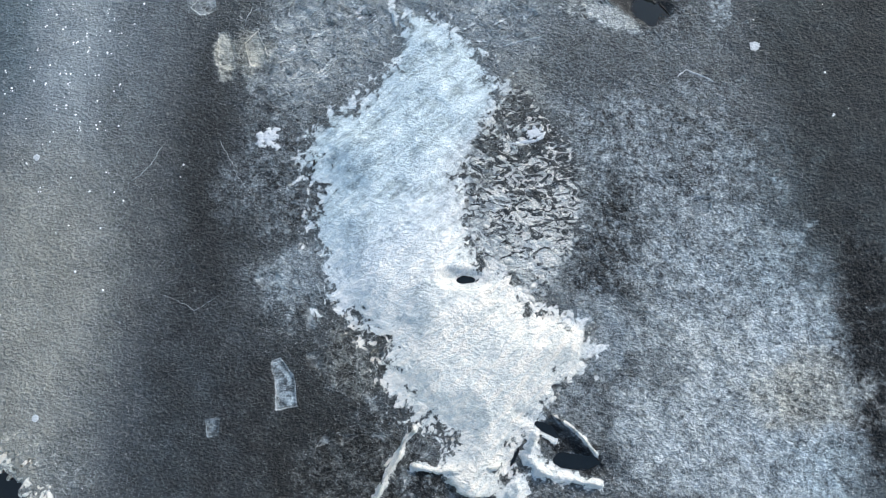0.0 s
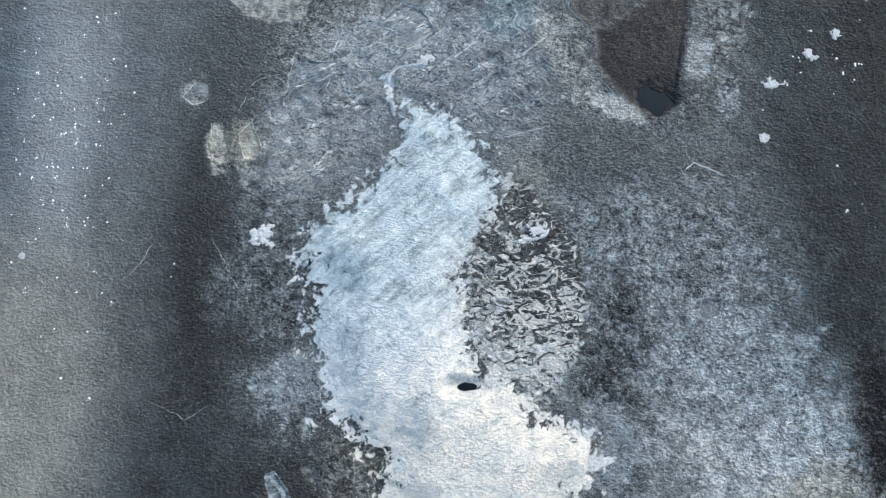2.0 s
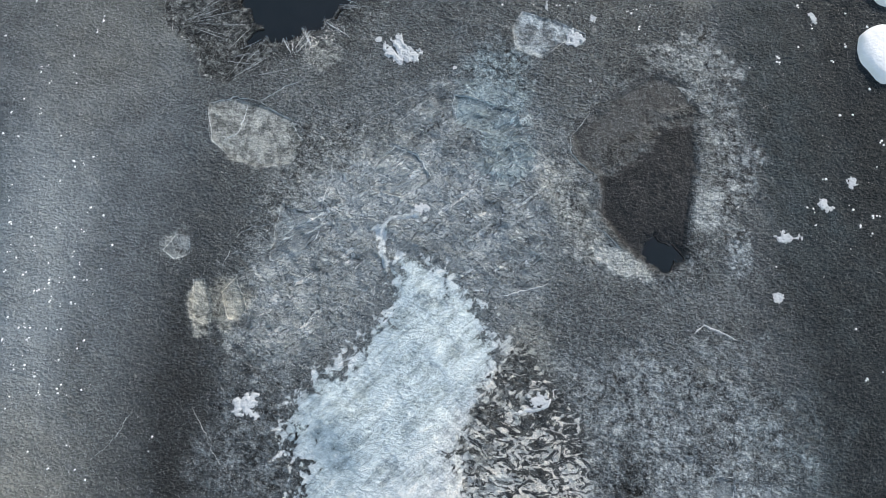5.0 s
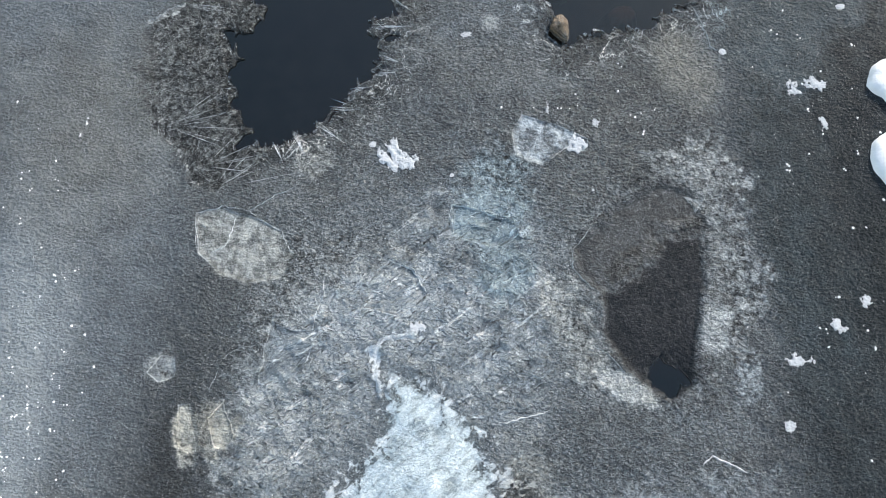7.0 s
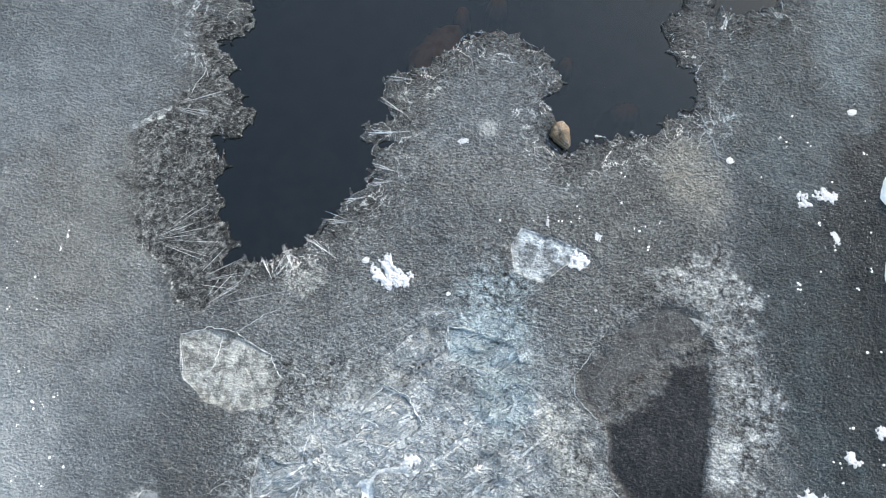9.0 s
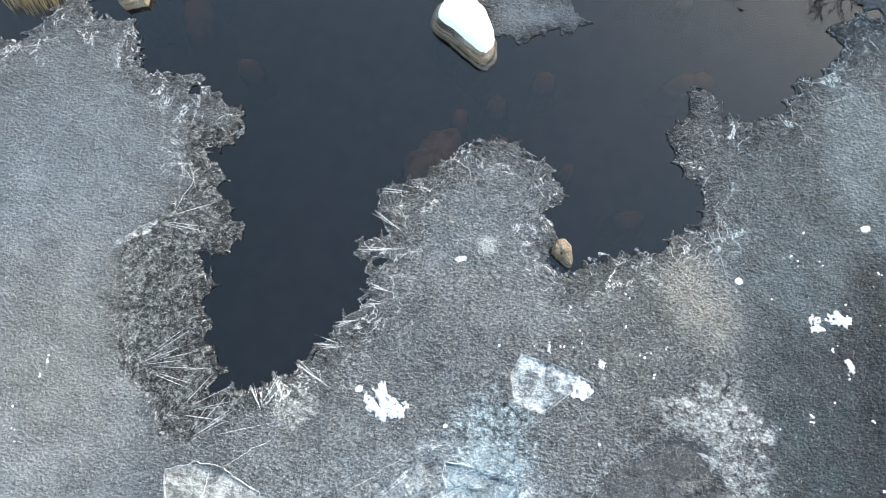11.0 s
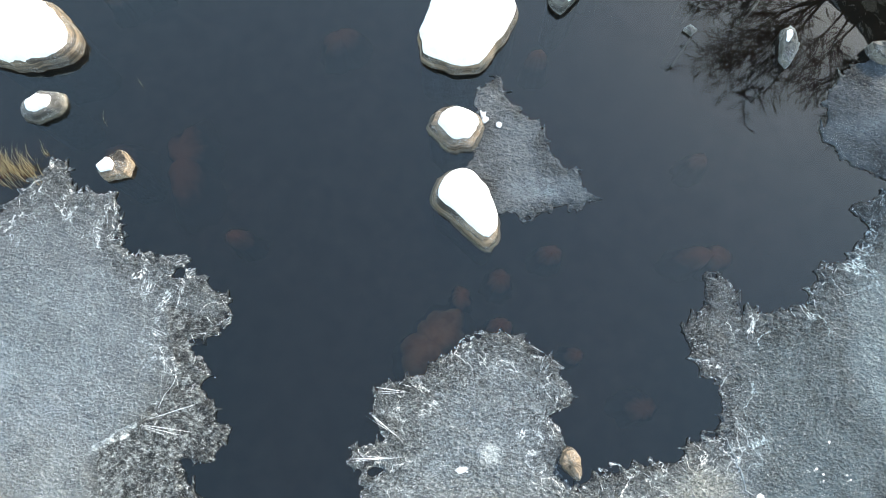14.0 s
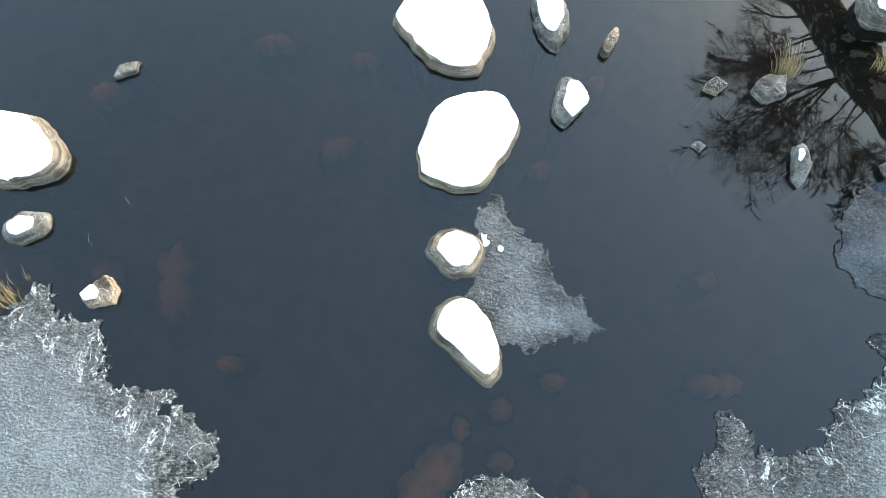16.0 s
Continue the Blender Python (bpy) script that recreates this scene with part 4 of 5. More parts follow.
boulder("boulder", "angular grey stone with snow on its sloping top", (1.30, 15.96), (0.24, 0.26, 0.30, 0.37, 0.37, 0.41, 0.46, 0.30, 0.23, 0.21, 0.21, 0.23, 0.26, 0.34, 0.41, 0.31, 0.28, 0.26), 0.18, GREY_ROCK, 6, cap=0.72, shift=(-0.02, 0.1), thick=0.04, tilt=0.3)
boulder("boulder", "wedge-shaped stone half covered with snow", (1.49, 14.80), (0.23, 0.23, 0.25, 0.29, 0.34, 0.37, 0.27, 0.20, 0.18, 0.19, 0.23, 0.29, 0.32, 0.37, 0.25, 0.21, 0.20, 0.22), 0.18, GREY_ROCK, 7, cap=0.74, shift=(0.07, 0.0), thick=0.04, tilt=-0.3)
boulder("boulder", "small narrow brown stone standing in the water", (2.06, 15.69), (0.11, 0.14, 0.16, 0.24, 0.12, 0.08, 0.07, 0.06, 0.06, 0.07, 0.09, 0.16, 0.21, 0.23, 0.15, 0.11, 0.10, 0.10), 0.16, GRANITE, 8)
boulder("boulder", "broad brown boulder under a wide snow cap", (-5.57, 14.10), (0.69, 0.57, 0.50, 0.49, 0.46, 0.49, 0.60, 0.63, 0.77, 0.75, 0.71, 0.62, 0.54, 0.54, 0.52, 0.57, 0.69, 0.82), 0.26, GRANITE, 9, cap=0.92, shift=(-0.04, 0.0), thick=0.07)
boulder("boulder", "low stone with a small patch of snow", (-5.20, 13.05), (0.26, 0.28, 0.29, 0.23, 0.21, 0.21, 0.19, 0.19, 0.21, 0.27, 0.26, 0.27, 0.22, 0.21, 0.18, 0.17, 0.18, 0.23), 0.16, GREY_ROCK, 10, cap=0.58, thick=0.03, collar=True)
boulder("boulder", "pointed brown stone with thin snow on one side", (-4.16, 12.28), (0.22, 0.19, 0.18, 0.19, 0.19, 0.14, 0.12, 0.12, 0.12, 0.15, 0.22, 0.23, 0.24, 0.21, 0.19, 0.20, 0.24, 0.21), 0.13, GRANITE, 11, cap=0.48, shift=(-0.08, -0.03), thick=0.025)
boulder("boulder", "small frost-speckled stone just above the water", (-4.30, 15.22), (0.15, 0.16, 0.21, 0.13, 0.11, 0.10, 0.10, 0.11, 0.11, 0.11, 0.14, 0.19, 0.10, 0.07, 0.06, 0.06, 0.07, 0.10), 0.09, GREY_ROCK, 12)
boulder("boulder", "small tan stone near the bank", (3.38, 15.06), (0.18, 0.13, 0.11, 0.11, 0.12, 0.09, 0.08, 0.08, 0.09, 0.12, 0.15, 0.12, 0.10, 0.11, 0.12, 0.11, 0.11, 0.13), 0.13, GRANITE, 13)
boulder("boulder", "grey rounded stone beside a grass tuft", (4.07, 14.99), (0.21, 0.24, 0.31, 0.23, 0.20, 0.20, 0.18, 0.17, 0.18, 0.22, 0.19, 0.18, 0.19, 0.19, 0.16, 0.16, 0.18, 0.22), 0.16, GREY_ROCK, 14)
boulder("boulder", "tiny speckled stone at the water surface", (3.10, 14.22), (0.10, 0.08, 0.07, 0.07, 0.08, 0.06, 0.06, 0.06, 0.07, 0.08, 0.06, 0.05, 0.05, 0.06, 0.08, 0.07, 0.07, 0.08), 0.06, GREY_ROCK, 15)
boulder("boulder", "narrow upright grey stone with a frosted edge", (4.33, 13.96), (0.13, 0.13, 0.16, 0.22, 0.29, 0.26, 0.13, 0.10, 0.09, 0.09, 0.10, 0.13, 0.24, 0.30, 0.19, 0.14, 0.13, 0.13), 0.14, GREY_ROCK, 16, cap=0.3, shift=(-0.02, 0.1), thick=0.02)
boulder("boulder", "snow-covered boulder at the bank side of the ice", (5.5, 8.05), (0.4, 0.42, 0.4, 0.38, 0.4, 0.42, 0.3, 0.35, 0.4, 0.4), 0.06, GRANITE, 17, cap=1.0, thick=0.05)
boulder("boulder", "snow-covered boulder at the bank side of the ice", (5.42, 7.05), (0.44, 0.42, 0.4, 0.42, 0.45, 0.42, 0.4, 0.45, 0.4, 0.4), 0.06, GRANITE, 18, cap=1.0, thick=0.05)
boulder("boulder", "stone at the bank with broken snow", (5.75, 16.2), (0.35, 0.4, 0.36, 0.34, 0.36, 0.34, 0.38, 0.3, 0.35, 0.4), 0.3, GREY_ROCK, 19, cap=0.7, thick=0.06)
boulder("boulder", "pale rounded stone at the rim of the bank ice", (5.52, 13.86), (0.2, 0.16, 0.12, 0.14, 0.2, 0.16, 0.12, 0.13, 0.15, 0.2), 0.2, GREY_ROCK, 20, tilt=0.2)


def sunken(place, size, turn, seed, depth):
    """A stone on the river bed, its flanks darker towards the bottom."""
    angles, rim = ring_shape([size[0] if k % 4 == 0 else (size[0] + size[1]) / 2 if k % 2 else size[1] for k in range(8)], 40, seed, 0.10)
    rings = []
    for j, (s, h) in enumerate(((1.7, -1.1), (1.45, -0.95), (1.25, -0.78), (1.05, depth - 0.20), (0.85, depth - 0.09), (0.6, depth - 0.03), (0.35, depth), (0.15, depth + 0.01))):
        wob = 0.25 * fbm(np.cos(angles) * 2 + j * 0.4, np.sin(angles) * 2, 1.7, 3, 500 + seed)
        rings.append((rim * s * (1 + wob), np.full(len(angles), h) + 0.06 * wob * (h > -0.9)))
    verts, faces = lathe(angles, rings)
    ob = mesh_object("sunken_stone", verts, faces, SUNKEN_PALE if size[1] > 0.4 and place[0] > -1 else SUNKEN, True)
    ob.location, ob.rotation_euler = (*place, 0), (0, 0, radians(turn))
    return tagged(ob, "reddish stone under the peat-brown water", "stone", "stones under the water")


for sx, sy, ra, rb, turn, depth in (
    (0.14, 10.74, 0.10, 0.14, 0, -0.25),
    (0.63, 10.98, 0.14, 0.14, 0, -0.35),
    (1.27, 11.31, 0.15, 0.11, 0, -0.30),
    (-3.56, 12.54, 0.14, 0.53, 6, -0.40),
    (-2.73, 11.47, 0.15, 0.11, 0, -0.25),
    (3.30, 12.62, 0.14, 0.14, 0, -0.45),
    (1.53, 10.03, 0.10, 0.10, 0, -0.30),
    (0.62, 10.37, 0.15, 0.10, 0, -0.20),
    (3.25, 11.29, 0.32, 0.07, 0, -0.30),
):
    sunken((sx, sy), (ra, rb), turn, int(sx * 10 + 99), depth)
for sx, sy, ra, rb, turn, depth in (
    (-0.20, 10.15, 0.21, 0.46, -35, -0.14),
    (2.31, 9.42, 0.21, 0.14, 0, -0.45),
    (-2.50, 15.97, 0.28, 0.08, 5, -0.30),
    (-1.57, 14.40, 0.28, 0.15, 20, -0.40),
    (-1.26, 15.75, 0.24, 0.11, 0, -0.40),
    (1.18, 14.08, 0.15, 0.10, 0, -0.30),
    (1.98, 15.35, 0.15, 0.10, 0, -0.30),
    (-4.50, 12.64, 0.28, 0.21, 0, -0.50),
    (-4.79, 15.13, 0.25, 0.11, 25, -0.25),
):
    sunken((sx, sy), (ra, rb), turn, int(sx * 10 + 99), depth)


# ---- frost ridges, needles and snow on the ice ----
def ice_top(x, y):
    """Height of the ice at some places."""
    px, py = np.atleast_1d(np.array(x, float)), np.atleast_1d(np.array(y, float))
    return ice_fields(px, py, SHORE)[1] + 0.010


def ridge_mesh(points, width, height, rng, verts, faces):
    """Adds a jagged raised line through some points."""
    fine = []
    for (ax, ay), (bx, by) in zip(points, points[1:]):
        n = max(2, int(math.hypot(bx - ax, by - ay) / 0.035))
        for k in range(n):
            fine.append((ax + (bx - ax) * k / n + rng.uniform(-1, 1) * 0.009, ay + (by - ay) * k / n + rng.uniform(-1, 1) * 0.009))
    fine.append(points[-1])
    px, py = np.array([p[0] for p in fine]), np.array([p[1] for p in fine])
    fine = list(zip((px + 0.10 * fbm(px, py, 3.5, 3, 71)).tolist(), (py + 0.10 * fbm(px, py, 3.5, 3, 72)).tolist()))
    z = ice_top([p[0] for p in fine], [p[1] for p in fine])
    start = len(verts)
    for k, (x, y) in enumerate(fine):
        a, b = fine[max(k - 1, 0)], fine[min(k + 1, len(fine) - 1)]
        dx, dy = b[0] - a[0], b[1] - a[1]
        size = math.hypot(dx, dy) or 1
        taper = min(1.0, 0.25 + k * 0.3, 0.25 + (len(fine) - 1 - k) * 0.3) * rng.uniform(0.45, 1.25)
        ox, oy = -dy / size * width * taper, dx / size * width * taper
        base = float(z[k])
        verts += [(x + ox, y + oy, base - 0.004), (x, y, base + height * taper), (x - ox, y - oy, base - 0.004)]
        if k:
            i = start + 3 * k
            faces += [(i - 3, i - 2, i + 1, i), (i - 2, i - 1, i + 2, i + 1)]


RIDGES = [
    [(-3.04, 6.38), (-2.77, 6.44), (-2.46, 6.37), (-2.04, 6.16), (-1.85, 5.88)], [(-2.46, 6.37), (-2.2, 6.54), (-1.93, 6.69)], [(-3.07, 6.36), (-3.03, 5.88)],
    [(-2.63, 6.33), (-2.67, 6.02), (-2.86, 5.88)], [(-1.53, 5.58), (-1.51, 5.35), (-1.6, 5.02)], [(-0.97, 5.62), (-0.74, 5.82), (-0.47, 5.69), (-0.3, 5.36)],
    [(-0.01, 6.1), (-0.03, 6.48), (0.32, 6.42)], [(1.42, 6.01), (1.41, 5.74), (1.69, 5.4)], [(1.42, 6.01), (1.63, 6.23)], [(1.63, 4.89), (1.85, 4.67), (1.97, 4.57)],
    [(2.71, 3.56), (2.85, 3.67), (3.18, 3.52)], [(-2.65, 4.63), (-2.4, 4.79), (-2.14, 4.82)], [(-2.75, 4.31), (-2.61, 4.57)], [(-1.32, 5.96), (-0.96, 6.23), (-0.22, 6.65)],
]
RIDGES_LOWER = [
    [(0.53, 3.99), (0.81, 4.04), (1.07, 4.12)], [(-2.95, 2.7), (-2.77, 2.41), (-2.56, 2.05)], [(-3.45, 0.83), (-3.06, 0.59), (-2.81, 0.77)],
    [(-4.01, 2.18), (-3.75, 2.37), (-3.57, 2.66)], [(2.74, 1.85), (2.8, 2.03), (3.04, 2.03), (3.0, 1.83)], [(1.8, 0.86), (2.24, 0.6), (2.52, 0.41)],
    [(0.64, 2.64), (0.83, 2.69), (1.04, 2.77), (1.08, 2.86)], [(1.14, 2.62), (1.52, 2.66)], 
    [(3.05, 9.15), (3.14, 8.88), (3.21, 8.58), (3.33, 8.48)], 
    [(-3.3, 9.3), (-3.1, 9.69), (-3.34, 10.0)],
]
FAINT = {(-3.45, 0.83), (-2.95, 2.7), (-4.01, 2.18), (1.8, 0.86), (2.74, 1.85), (1.14, 2.62), (-1.32, 5.96), (-2.65, 4.63), (-2.75, 4.31), (-3.3, 9.3), (-3.07, 6.36)}
BOLD = {(-3.93, 8.89): 0.02, (0.64, 2.64): 0.035, (0.53, 3.99): 0.013, (3.05, 9.15): 0.006, (2.71, 3.56): 0.016}
rng = random.Random(4)
for line in RIDGES + RIDGES_LOWER:
    verts, faces = [], []
    faint = line[0] in FAINT
    ridge_mesh(line, 0.003 if faint else BOLD.get(line[0], 0.0045), 0.006 if faint else 0.012, rng, verts, faces)
    tagged(mesh_object("frost_ridge", verts, faces, CRUMBLED if line[0] in BOLD else SLUSH, False), "thin raised white frost line along a crack in the ice", "frost", "frost lines on the ice")


def needle(verts, faces, end, turn, length, width, z):
    """A long thin ice needle lying on the ice, pointed at both ends."""
    dx, dy = math.cos(turn), math.sin(turn)
    i = len(verts)
    mx, my = end[0] - dx * length * 0.45, end[1] - dy * length * 0.45
    verts += [(end[0], end[1], z), (mx - dy * width, my + dx * width, z), (mx, my, z + width * 1.5), (mx + dy * width, my - dx * width, z), (end[0] - dx * length, end[1] - dy * length, z)]
    faces += [(i, i + 2, i + 1), (i, i + 3, i + 2), (i + 4, i + 1, i + 2), (i + 4, i + 2, i + 3)]


def needles():
    """Feathery frost along the rims of the ice."""
    rng = random.Random(12)
    verts, faces = [], []
    where = np.array([((a[0] + b[0]) / 2, (a[1] + b[1]) / 2) for a, b in RIMS])
    sway = fbm(where[:, 0], where[:, 1], 1.3, 3, 81)
    lush = fbm(where[:, 0], where[:, 1], 0.9, 3, 82)
    wanted = []
    for k, (a, b) in enumerate(RIMS):
        x, y = where[k]
        if y < 6 or (x < 2 and y > 11.2 and x > -2):
            continue
        out = math.atan2(b[0] - a[0], -(b[1] - a[1]))
        out = math.atan2(math.sin(out) * 0.4 + math.sin(out + sway[k] * 1.6), math.cos(out) * 0.4 + math.cos(out + sway[k] * 1.6))
        if rng.random() < 0.5:
            wanted.append((x + rng.gauss(0, 0.01), y + rng.gauss(0, 0.01), out + rng.gauss(0, 0.5), rng.uniform(0.01, 0.05), rng.uniform(0.0015, 0.003), 0.02))
        if rng.random() < 0.05 + 0.16 * max(0.0, lush[k] * 4):
            inward = rng.uniform(0, 0.22)
            wanted.append((x - math.cos(out) * inward, y - math.sin(out) * inward, out + rng.gauss(0, 0.2), rng.uniform(0.05, 0.22), rng.uniform(0.0014, 0.0028), 0.035))
    rows = np.array(wanted)
    tips = ice_edge(rows[:, 0], rows[:, 1], SHORE)
    tails = ice_edge(rows[:, 0] - np.cos(rows[:, 2]) * rows[:, 3], rows[:, 1] - np.sin(rows[:, 2]) * rows[:, 3], SHORE)
    for (x, y, turn, length, width, z), tip, tail in zip(wanted, tips, tails):
        if tip > -0.02 and tail > 0.0:
            needle(verts, faces, (x, y), turn, length, width, z)
    # clusters that fan out over the new ice, and the spines of the spikes
    for ax, ay, bx, by, count in CLUSTERS:
        way, far = math.atan2(by - ay, bx - ax), math.hypot(bx - ax, by - ay)
        for k in range(count):
            turn = way + (k / (count - 1) - 0.5) * 0.8 + rng.gauss(0, 0.12)
            start, length = rng.uniform(0.0, 0.25) * far, far * rng.uniform(0.45, 0.95)
            end = (ax + math.cos(turn) * (start + length), ay + math.sin(turn) * (start + length))
            if ice_edge(np.array([end[0]]), np.array([end[1]]), SHORE)[0] > -0.03:
                needle(verts, faces, end, turn, length, rng.uniform(0.0013, 0.0024), 0.05)
    for tx, ty, rx, ry in SPIKES:
        turn, far = math.atan2(ty - ry, tx - rx), math.hypot(tx - rx, ty - ry)
        for k in range(4):
            swing = rng.gauss(0, 0.16) if k else 0.0
            needle(verts, faces, (rx + math.cos(turn + swing) * far, ry + math.sin(turn + swing) * far), turn + swing, far * rng.uniform(0.8, 1.5), 0.002 if k else 0.003, 0.045)
    return verts, faces


tagged(mesh_object("frost_needles", *needles(), FROST), "feathery white frost needles along the ice rim", "frost", kind="stuff")


def lump(verts, faces, x, y, r, h, rng, z):
    """One rough crumb of snow."""
    i, n = len(verts), 9
    radii = [r * rng.uniform(0.6, 1.3) for _ in range(n)]
    for s, up in ((1.0, -0.01), (0.9, h * 0.6), (0.5, h)):
        verts += [(x + q * s * math.cos(k * 2 * math.pi / n), y + q * s * math.sin(k * 2 * math.pi / n), z + up * rng.uniform(0.8, 1.2)) for k, q in enumerate(radii)]
    verts.append((x, y, z + h * 1.05))
    for j in range(2):
        faces += [(i + j * n + k, i + j * n + (k + 1) % n, i + (j + 1) * n + (k + 1) % n, i + (j + 1) * n + k) for k in range(n)]
    faces += [(i + 2 * n + k, i + 2 * n + (k + 1) % n, len(verts) - 1) for k in range(n)]


def snow_clump(place, size, ragged, label, seed, stretch=1.0):
    """One connected, ragged patch of crumbled snow lying on the ice."""
    size *= 0.8
    reach = size * 2.4
    axis = np.arange(-reach, reach, max(size / 16, 0.006))
    gx, gy = np.meshgrid(axis, axis)
    rough = ragged * (1.1 * fbm(gx / size + seed * 3.1, gy / size, 0.9, 4, 200 + seed, 0.6) + 1.0 * fbm(gx / size, gy / size - seed, 3.2, 3, 300 + seed))
    field = 1 - np.hypot(gx / stretch, gy * stretch) / size + 2.0 * rough
    field[[0, -1], :], field[:, [0, -1]] = -1, -1
    # keep the piece nearest to the middle
    solid = field > 0
    if not solid.any():
        return None
    start = np.argmin(np.where(solid, np.hypot(gx, gy), 9))
    keep, todo = np.zeros(solid.shape, bool), [divmod(int(start), len(axis))]
    while todo:
        j, i = todo.pop()
        if solid[j, i] and not keep[j, i]:
            keep[j, i] = True
            todo += [(j + 1, i), (j - 1, i), (j, i + 1), (j, i - 1)]
    field = np.where(solid & ~keep, -0.05, field)
    z = float(ice_top(*place)[0])
    high = z + 0.005 + size * 0.10 * smooth(field, 0, 0.6) + size * 0.14 * fbm(gx / size, gy / size, 2.2, 4, 400 + seed) * smooth(field, 0, 0.4)
    data = np.stack([gx, gy, high], -1).reshape(-1, 3)
    verts, faces, rim = cut_lattice(len(axis), len(axis), data, field)
    verts = drop_rim(verts, faces, rim, z - 0.03)
    ob = mesh_object("snow_clump", verts.tolist(), faces, CRUMBLED, True)
    ob.location = (*place, 0)
    return tagged(ob, label, "snow", "snow lying on the ice")


BITS = "bright crumbled snow lying on grey ice"
for seed, (sx, sy, size, count, stretch) in enumerate((
        (-2.29, 2.73, 0.15, 10, 1.3), (0.93, 2.82, 0.08, 5, 1.2), (-4.75, -0.64, 0.05, 2, 1.0), (-5.18, 2.46, 0.05, 1, 1.0), (3.87, 4.69, 0.10, 11, 1.4), (4.35, 5.10, 0.10, 14, 1.2),
        (4.71, 5.36, 0.07, 6, 0.8), (3.70, 3.99, 0.06, 7, 1.1), (4.47, 8.06, 0.11, 8, 1.3), (-0.70, 7.09, 0.17, 14, 1.1), (-0.56, 7.02, 0.12, 8, 1.2), (-0.72, 7.25, 0.08, 6, 0.8),
        (-0.99, 7.25, 0.05, 1, 1.0), (1.50, 7.26, 0.12, 6, 1.2))):
    snow_clump((sx, sy), size, 1.0 if count > 2 else 0.35, BITS, seed, stretch)
for seed, (sx, sy, size, count, stretch) in enumerate((
        (-0.40, 5.03, 0.08, 6, 1.1), (-0.02, 6.86, 0.03, 1, 1.0), (3.36, 8.50, 0.05, 2, 1.0), (4.91, 9.14, 0.06, 1, 1.2), (1.67, 6.68, 0.02, 1, 1.0), (0.60, 12.85, 0.045, 1, 1.0),
        (0.41, 12.92, 0.08, 5, 0.7), (1.15, 7.72, 0.05, 4, 0.7), (1.75, 7.55, 0.05, 5, 1.0), (4.2, 8.0, 0.1, 6, 1.0), (0.15, 8.75, 0.05, 4, 1.2), (4.5, 7.55, 0.06, 5, 0.8))):
    snow_clump((sx, sy), size, 1.0 if count > 2 else 0.35, BITS, 40 + seed, stretch)


def crumbs():
    """Specks of snow blown over the smooth ice."""
    rng = random.Random(21)
    verts, faces = [], []
    spots = []
    for cx, cy, sx, sy, count in ((-5.1, 3.9, 0.4, 1.1, 80), (-4.4, 4.2, 0.2, 0.5, 14), (-4.2, 1.7, 0.5, 0.8, 14), (4.5, 8.2, 0.5, 0.7, 24), (1.6, 7.6, 0.5, 0.3, 18), (-5.3, 6.5, 0.4, 1.0, 26), (4.4, 5.6, 0.5, 1.2, 30)):
        spots += [(rng.gauss(cx, sx), rng.gauss(cy, sy)) for _ in range(count)]
    tops = ice_top([s[0] for s in spots], [s[1] for s in spots])
    for (x, y), z in zip(spots, tops):
        for _ in range(rng.choice((1, 1, 2, 3))):
            r = rng.uniform(0.004, 0.017)
            lump(verts, faces, x + rng.gauss(0, 0.02), y + rng.gauss(0, 0.025), r, r * 0.3, rng, float(z))
    return verts, faces


tagged(mesh_object("snow_crumbs", *crumbs(), SNOW, True), "scattered specks of white snow on smooth ice", "snow", kind="stuff")


# ---- grass at the water ----
def grass_tuft(place, count, tall, spread, lean, seed, label):
    rng = random.Random(seed)
    verts, faces = [], []
    for _ in range(count):
        bx, by = rng.gauss(0, spread), rng.gauss(0, spread * 0.6)
        turn, out = rng.uniform(0, 6.28), rng.uniform(0.02, 0.22)
        length, w = tall * rng.uniform(0.5, 1.1), rng.uniform(0.003, 0.006)
        dx, dy = math.cos(turn) * out + lean[0], math.sin(turn) * out + lean[1]
        start = len(verts)
        for k in range(6):
            s = k / 5
            cx, cy = bx + dx * length * s * (0.5 + 0.7 * s), by + dy * length * s * (0.5 + 0.7 * s)
            cz = -0.05 + length * (s - 0.22 * s**3)
            if s > 0.75 and rng.random() < 0.3:
                cx += rng.gauss(0, 0.02)
            q = w * (1 - 0.8 * s)
            verts += [(cx + q * math.cos(turn + a), cy + q * math.sin(turn + a), cz) for a in (0, 2.09, 4.19)]
            if k:
                i = start + 3 * k
                faces += [(i - 3 + j, i - 3 + (j + 1) % 3, i + (j + 1) % 3, i + j) for j in range(3)]
    ob = mesh_object("grass_tuft", verts, faces, STRAW)
    ob.location = (*place, 0)
    return tagged(ob, label, "grass")


grass_tuft((4.33, 15.22), 70, 0.55, 0.07, (-0.12, 0.3), 1, "dry straw-coloured grass tuft behind a grey stone")
grass_tuft((-5.36, 12.16), 80, 0.42, 0.13, (0.1, 0.3), 2, "dry straw-coloured grass tuft at the rim of the ice")
grass_tuft((-5.66, 12.16), 60, 0.42, 0.12, (0.05, 0.3), 5, "dry straw-coloured grass tuft at the rim of the ice")
grass_tuft((5.62, 15.35), 40, 0.35, 0.06, (-0.25, 0.25), 3, "dry green-yellow grass tuft at the bank")
grass_tuft((-5.07, 12.42), 5, 0.28, 0.03, (0.1, 0.3), 4, "few thin dry grass stalks in the water")
grass_tuft((-4.41, 12.86), 2, 0.18, 0.02, (0.2, 0.4), 6, "bent dry grass stalk standing out of the water")
grass_tuft((-4.00, 13.38), 2, 0.2, 0.02, (-0.1, 0.4), 7, "bent dry grass stalk standing out of the water")


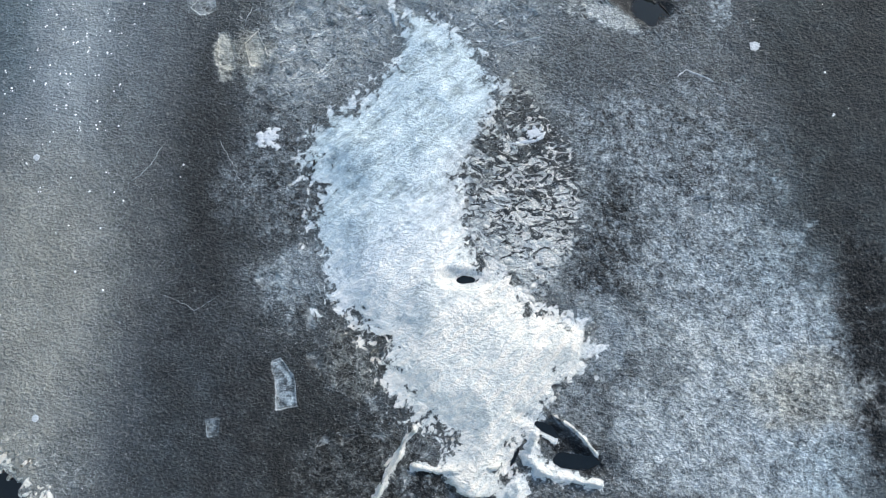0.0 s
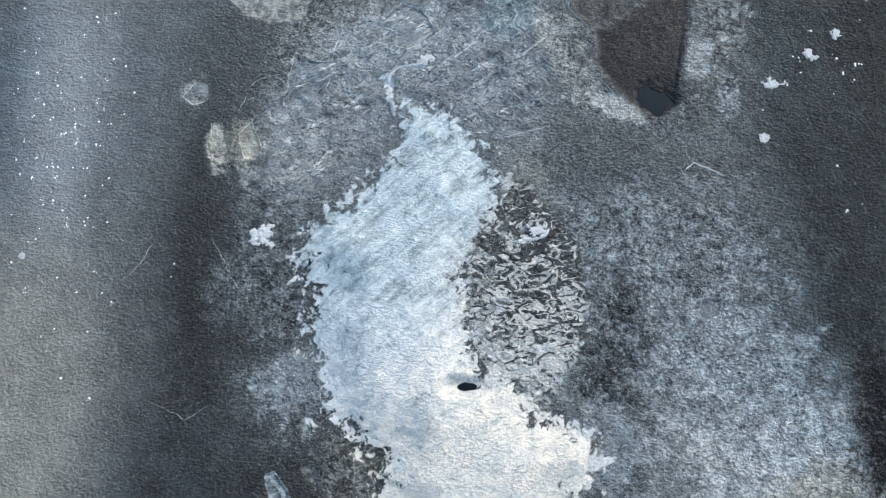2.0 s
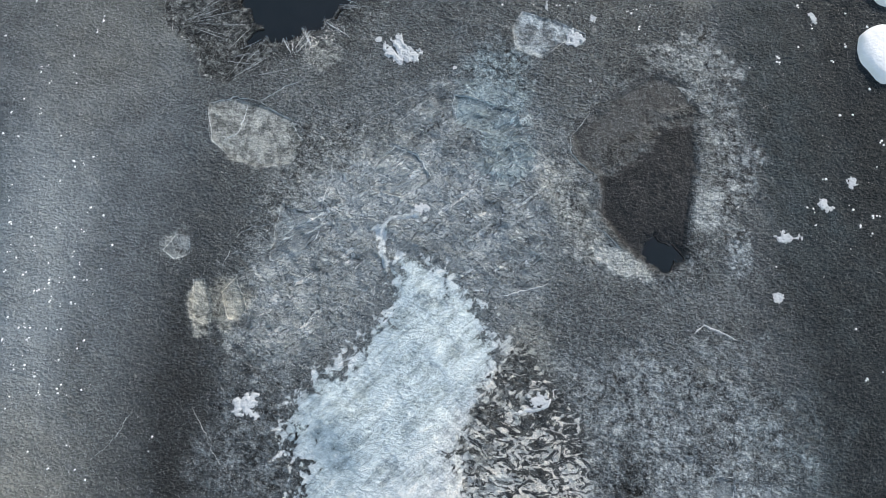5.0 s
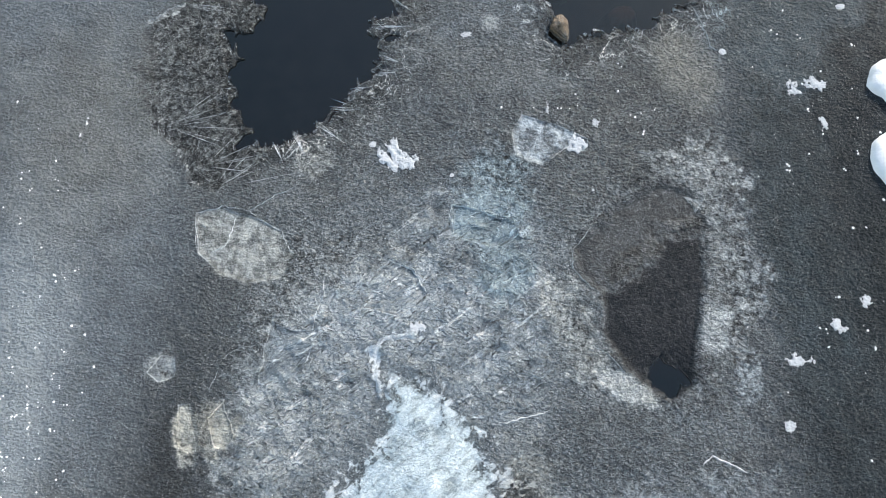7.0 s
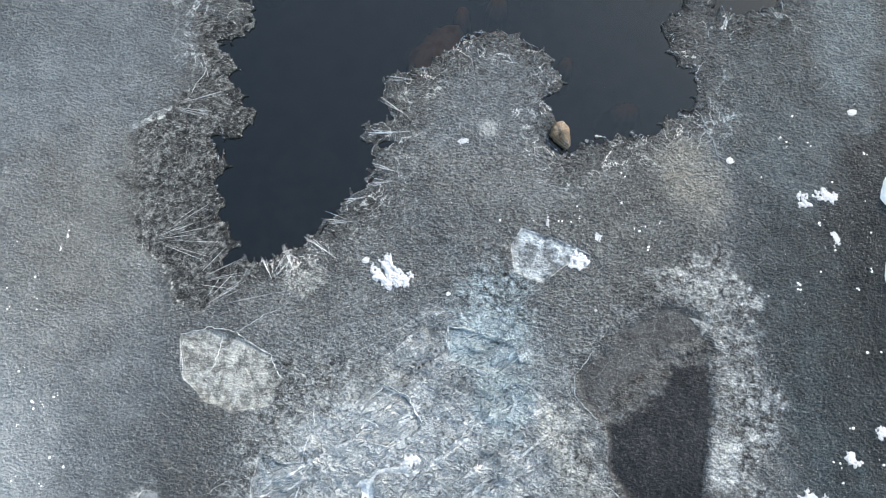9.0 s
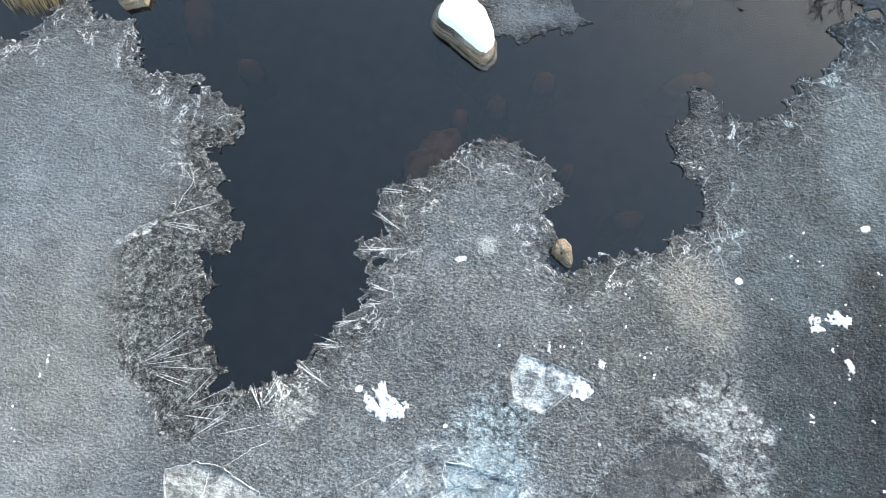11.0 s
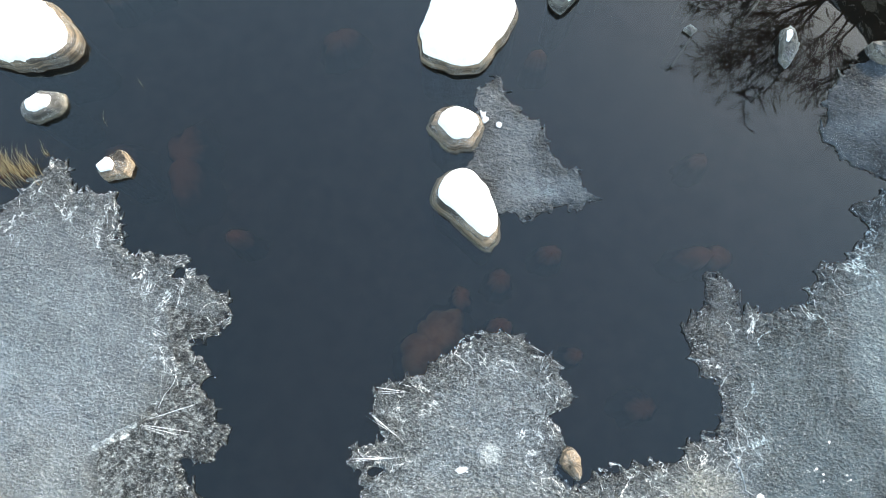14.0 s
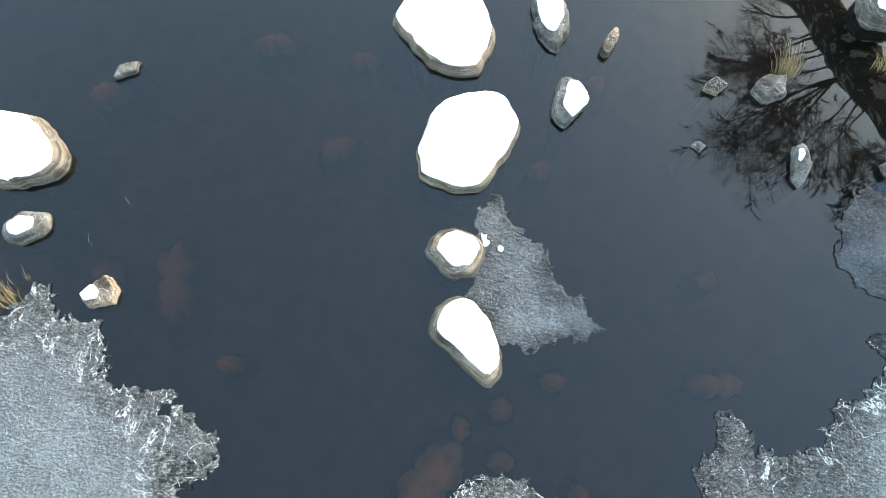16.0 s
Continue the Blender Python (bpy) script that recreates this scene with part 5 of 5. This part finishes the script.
# ---- trees on the bank, mirrored in the water ----
def tube(verts, faces, path, sides):
    start = len(verts)
    for k, (p, r) in enumerate(path):
        q = path[min(k + 1, len(path) - 1)][0] - path[max(k - 1, 0)][0]
        q.normalize()
        u = q.orthogonal().normalized()
        v = q.cross(u)
        for j in range(sides):
            a = 2 * math.pi * j / sides
            verts.append(tuple(p + r * (u * math.cos(a) + v * math.sin(a))))
        if k:
            i = start + k * sides
            faces += [(i - sides + j, i - sides + (j + 1) % sides, i + (j + 1) % sides, i + j) for j in range(sides)]


def branch(verts, faces, start, way, length, radius, level, rng):
    """A wandering branch with its side twigs."""
    steps = 10 if level == 0 else 7 if level == 1 else 5
    p, d, path = start.copy(), way.normalized(), []
    for k in range(steps + 1):
        path.append((p.copy(), max(radius * (1 - 0.85 * k / steps), 0.0064)))
        p += d * (length / steps)
        d = (d + Vector((rng.gauss(0, 0.17), rng.gauss(0, 0.17), rng.gauss(0.01, 0.11)))).normalized()
    tube(verts, faces, path, 5 if level == 0 else 3)
    if level < 3:
        for k in range(2 if level == 0 else 1, steps):
            for _ in range(2 if level == 0 else 1):
                if rng.random() < (0.1, 0.15, 0.45)[level]:
                    continue
                at, r = path[k]
                side = d.cross(Vector((rng.gauss(0, 0.5), rng.gauss(0, 0.5), 1))).normalized() * rng.choice((-1, 1))
                head = ((path[min(k + 1, steps)][0] - at).normalized() + side * rng.uniform(0.5, 1.0)).normalized()
                branch(verts, faces, at, head, length * rng.uniform(0.32, 0.58) * (1 - 0.45 * k / steps), r * 0.5, level + 1, rng)


def tree(name, label, trunk_path, limbs, seed):
    """A bare tree: a thick trunk along a path, and limbs from a root to a tip."""
    rng = random.Random(seed)
    base = new(name)
    base.location = trunk_path[0][0]
    shift = Vector(trunk_path[0][0])
    path = []
    for (a, ra), (b, rb) in zip(trunk_path, trunk_path[1:]):
        for k in range(8):
            s = k / 8
            path.append((Vector(a).lerp(Vector(b), s) - shift + Vector((rng.gauss(0, 0.02), rng.gauss(0, 0.02), 0)), (ra + (rb - ra) * s) * rng.uniform(0.94, 1.06)))
    path.append((Vector(trunk_path[-1][0]) - shift, trunk_path[-1][1]))
    verts, faces = [], []
    tube(verts, faces, path, 16)
    mesh_object("trunk", verts, faces, BARK, True, base)
    for root, tip, r in limbs:
        verts, faces = [], []
        a, b = Vector(root) - shift, Vector(tip) - shift
        branch(verts, faces, a, b - a, (b - a).length, r * 0.72, 0, rng)
        mesh_object("limb", verts, faces, TWIG, True, base)
    return tagged(base, label, "tree")


ROOT = (7.1, 17.0, 3.0)
tree("bare_tree", "leaning bare tree with thick dark bark on the bank", [((9.8, 12.6, 0.3), 0.55), ((8.1, 15.2, 2.3), 0.46), ((7.6, 17.2, 3.0), 0.40), ((7.3, 19.2, 3.6), 0.36), ((6.9, 22.0, 5.6), 0.25)],
     [(ROOT, (4.70, 16.45, 3.3), 0.036), (ROOT, (4.95, 15.65, 3.4), 0.042), (ROOT, (5.35, 14.95, 3.3), 0.042), ((7.3, 16.6, 2.9), (5.8, 15.0, 3.3), 0.030),
      (ROOT, (4.75, 16.05, 3.5), 0.030), (ROOT, (5.1, 15.3, 3.6), 0.030), ((7.2, 17.3, 3.0), (4.9, 16.9, 3.6), 0.032), ((7.4, 16.5, 2.9), (6.1, 14.8, 3.0), 0.028), ((8.2, 15.2, 2.3), (6.8, 14.9, 2.5), 0.026), ((7.9, 15.6, 2.4), (6.6, 14.7, 2.9), 0.026),
      ((7.5, 16.4, 2.8), (6.45, 15.05, 3.1), 0.031), ((7.0, 18.0, 3.2), (4.9, 17.6, 3.3), 0.037), ((7.0, 18.6, 3.4), (5.0, 18.6, 3.4), 0.037), ((8.0, 15.3, 2.3), (6.9, 14.4, 2.6), 0.031),
      ((7.2, 17.6, 3.1), (4.9, 17.2, 3.2), 0.030), ((7.1, 17.8, 3.2), (5.2, 17.0, 3.7), 0.030), ((7.1, 18.2, 3.3), (5.4, 17.5, 3.5), 0.028), ((7.3, 17.0, 3.0), (5.6, 16.6, 3.6), 0.026),
      ((8.0, 15.5, 2.4), (6.4, 14.3, 2.7), 0.028), ((8.3, 15.0, 2.2), (7.0, 14.0, 2.3), 0.026)], 3)
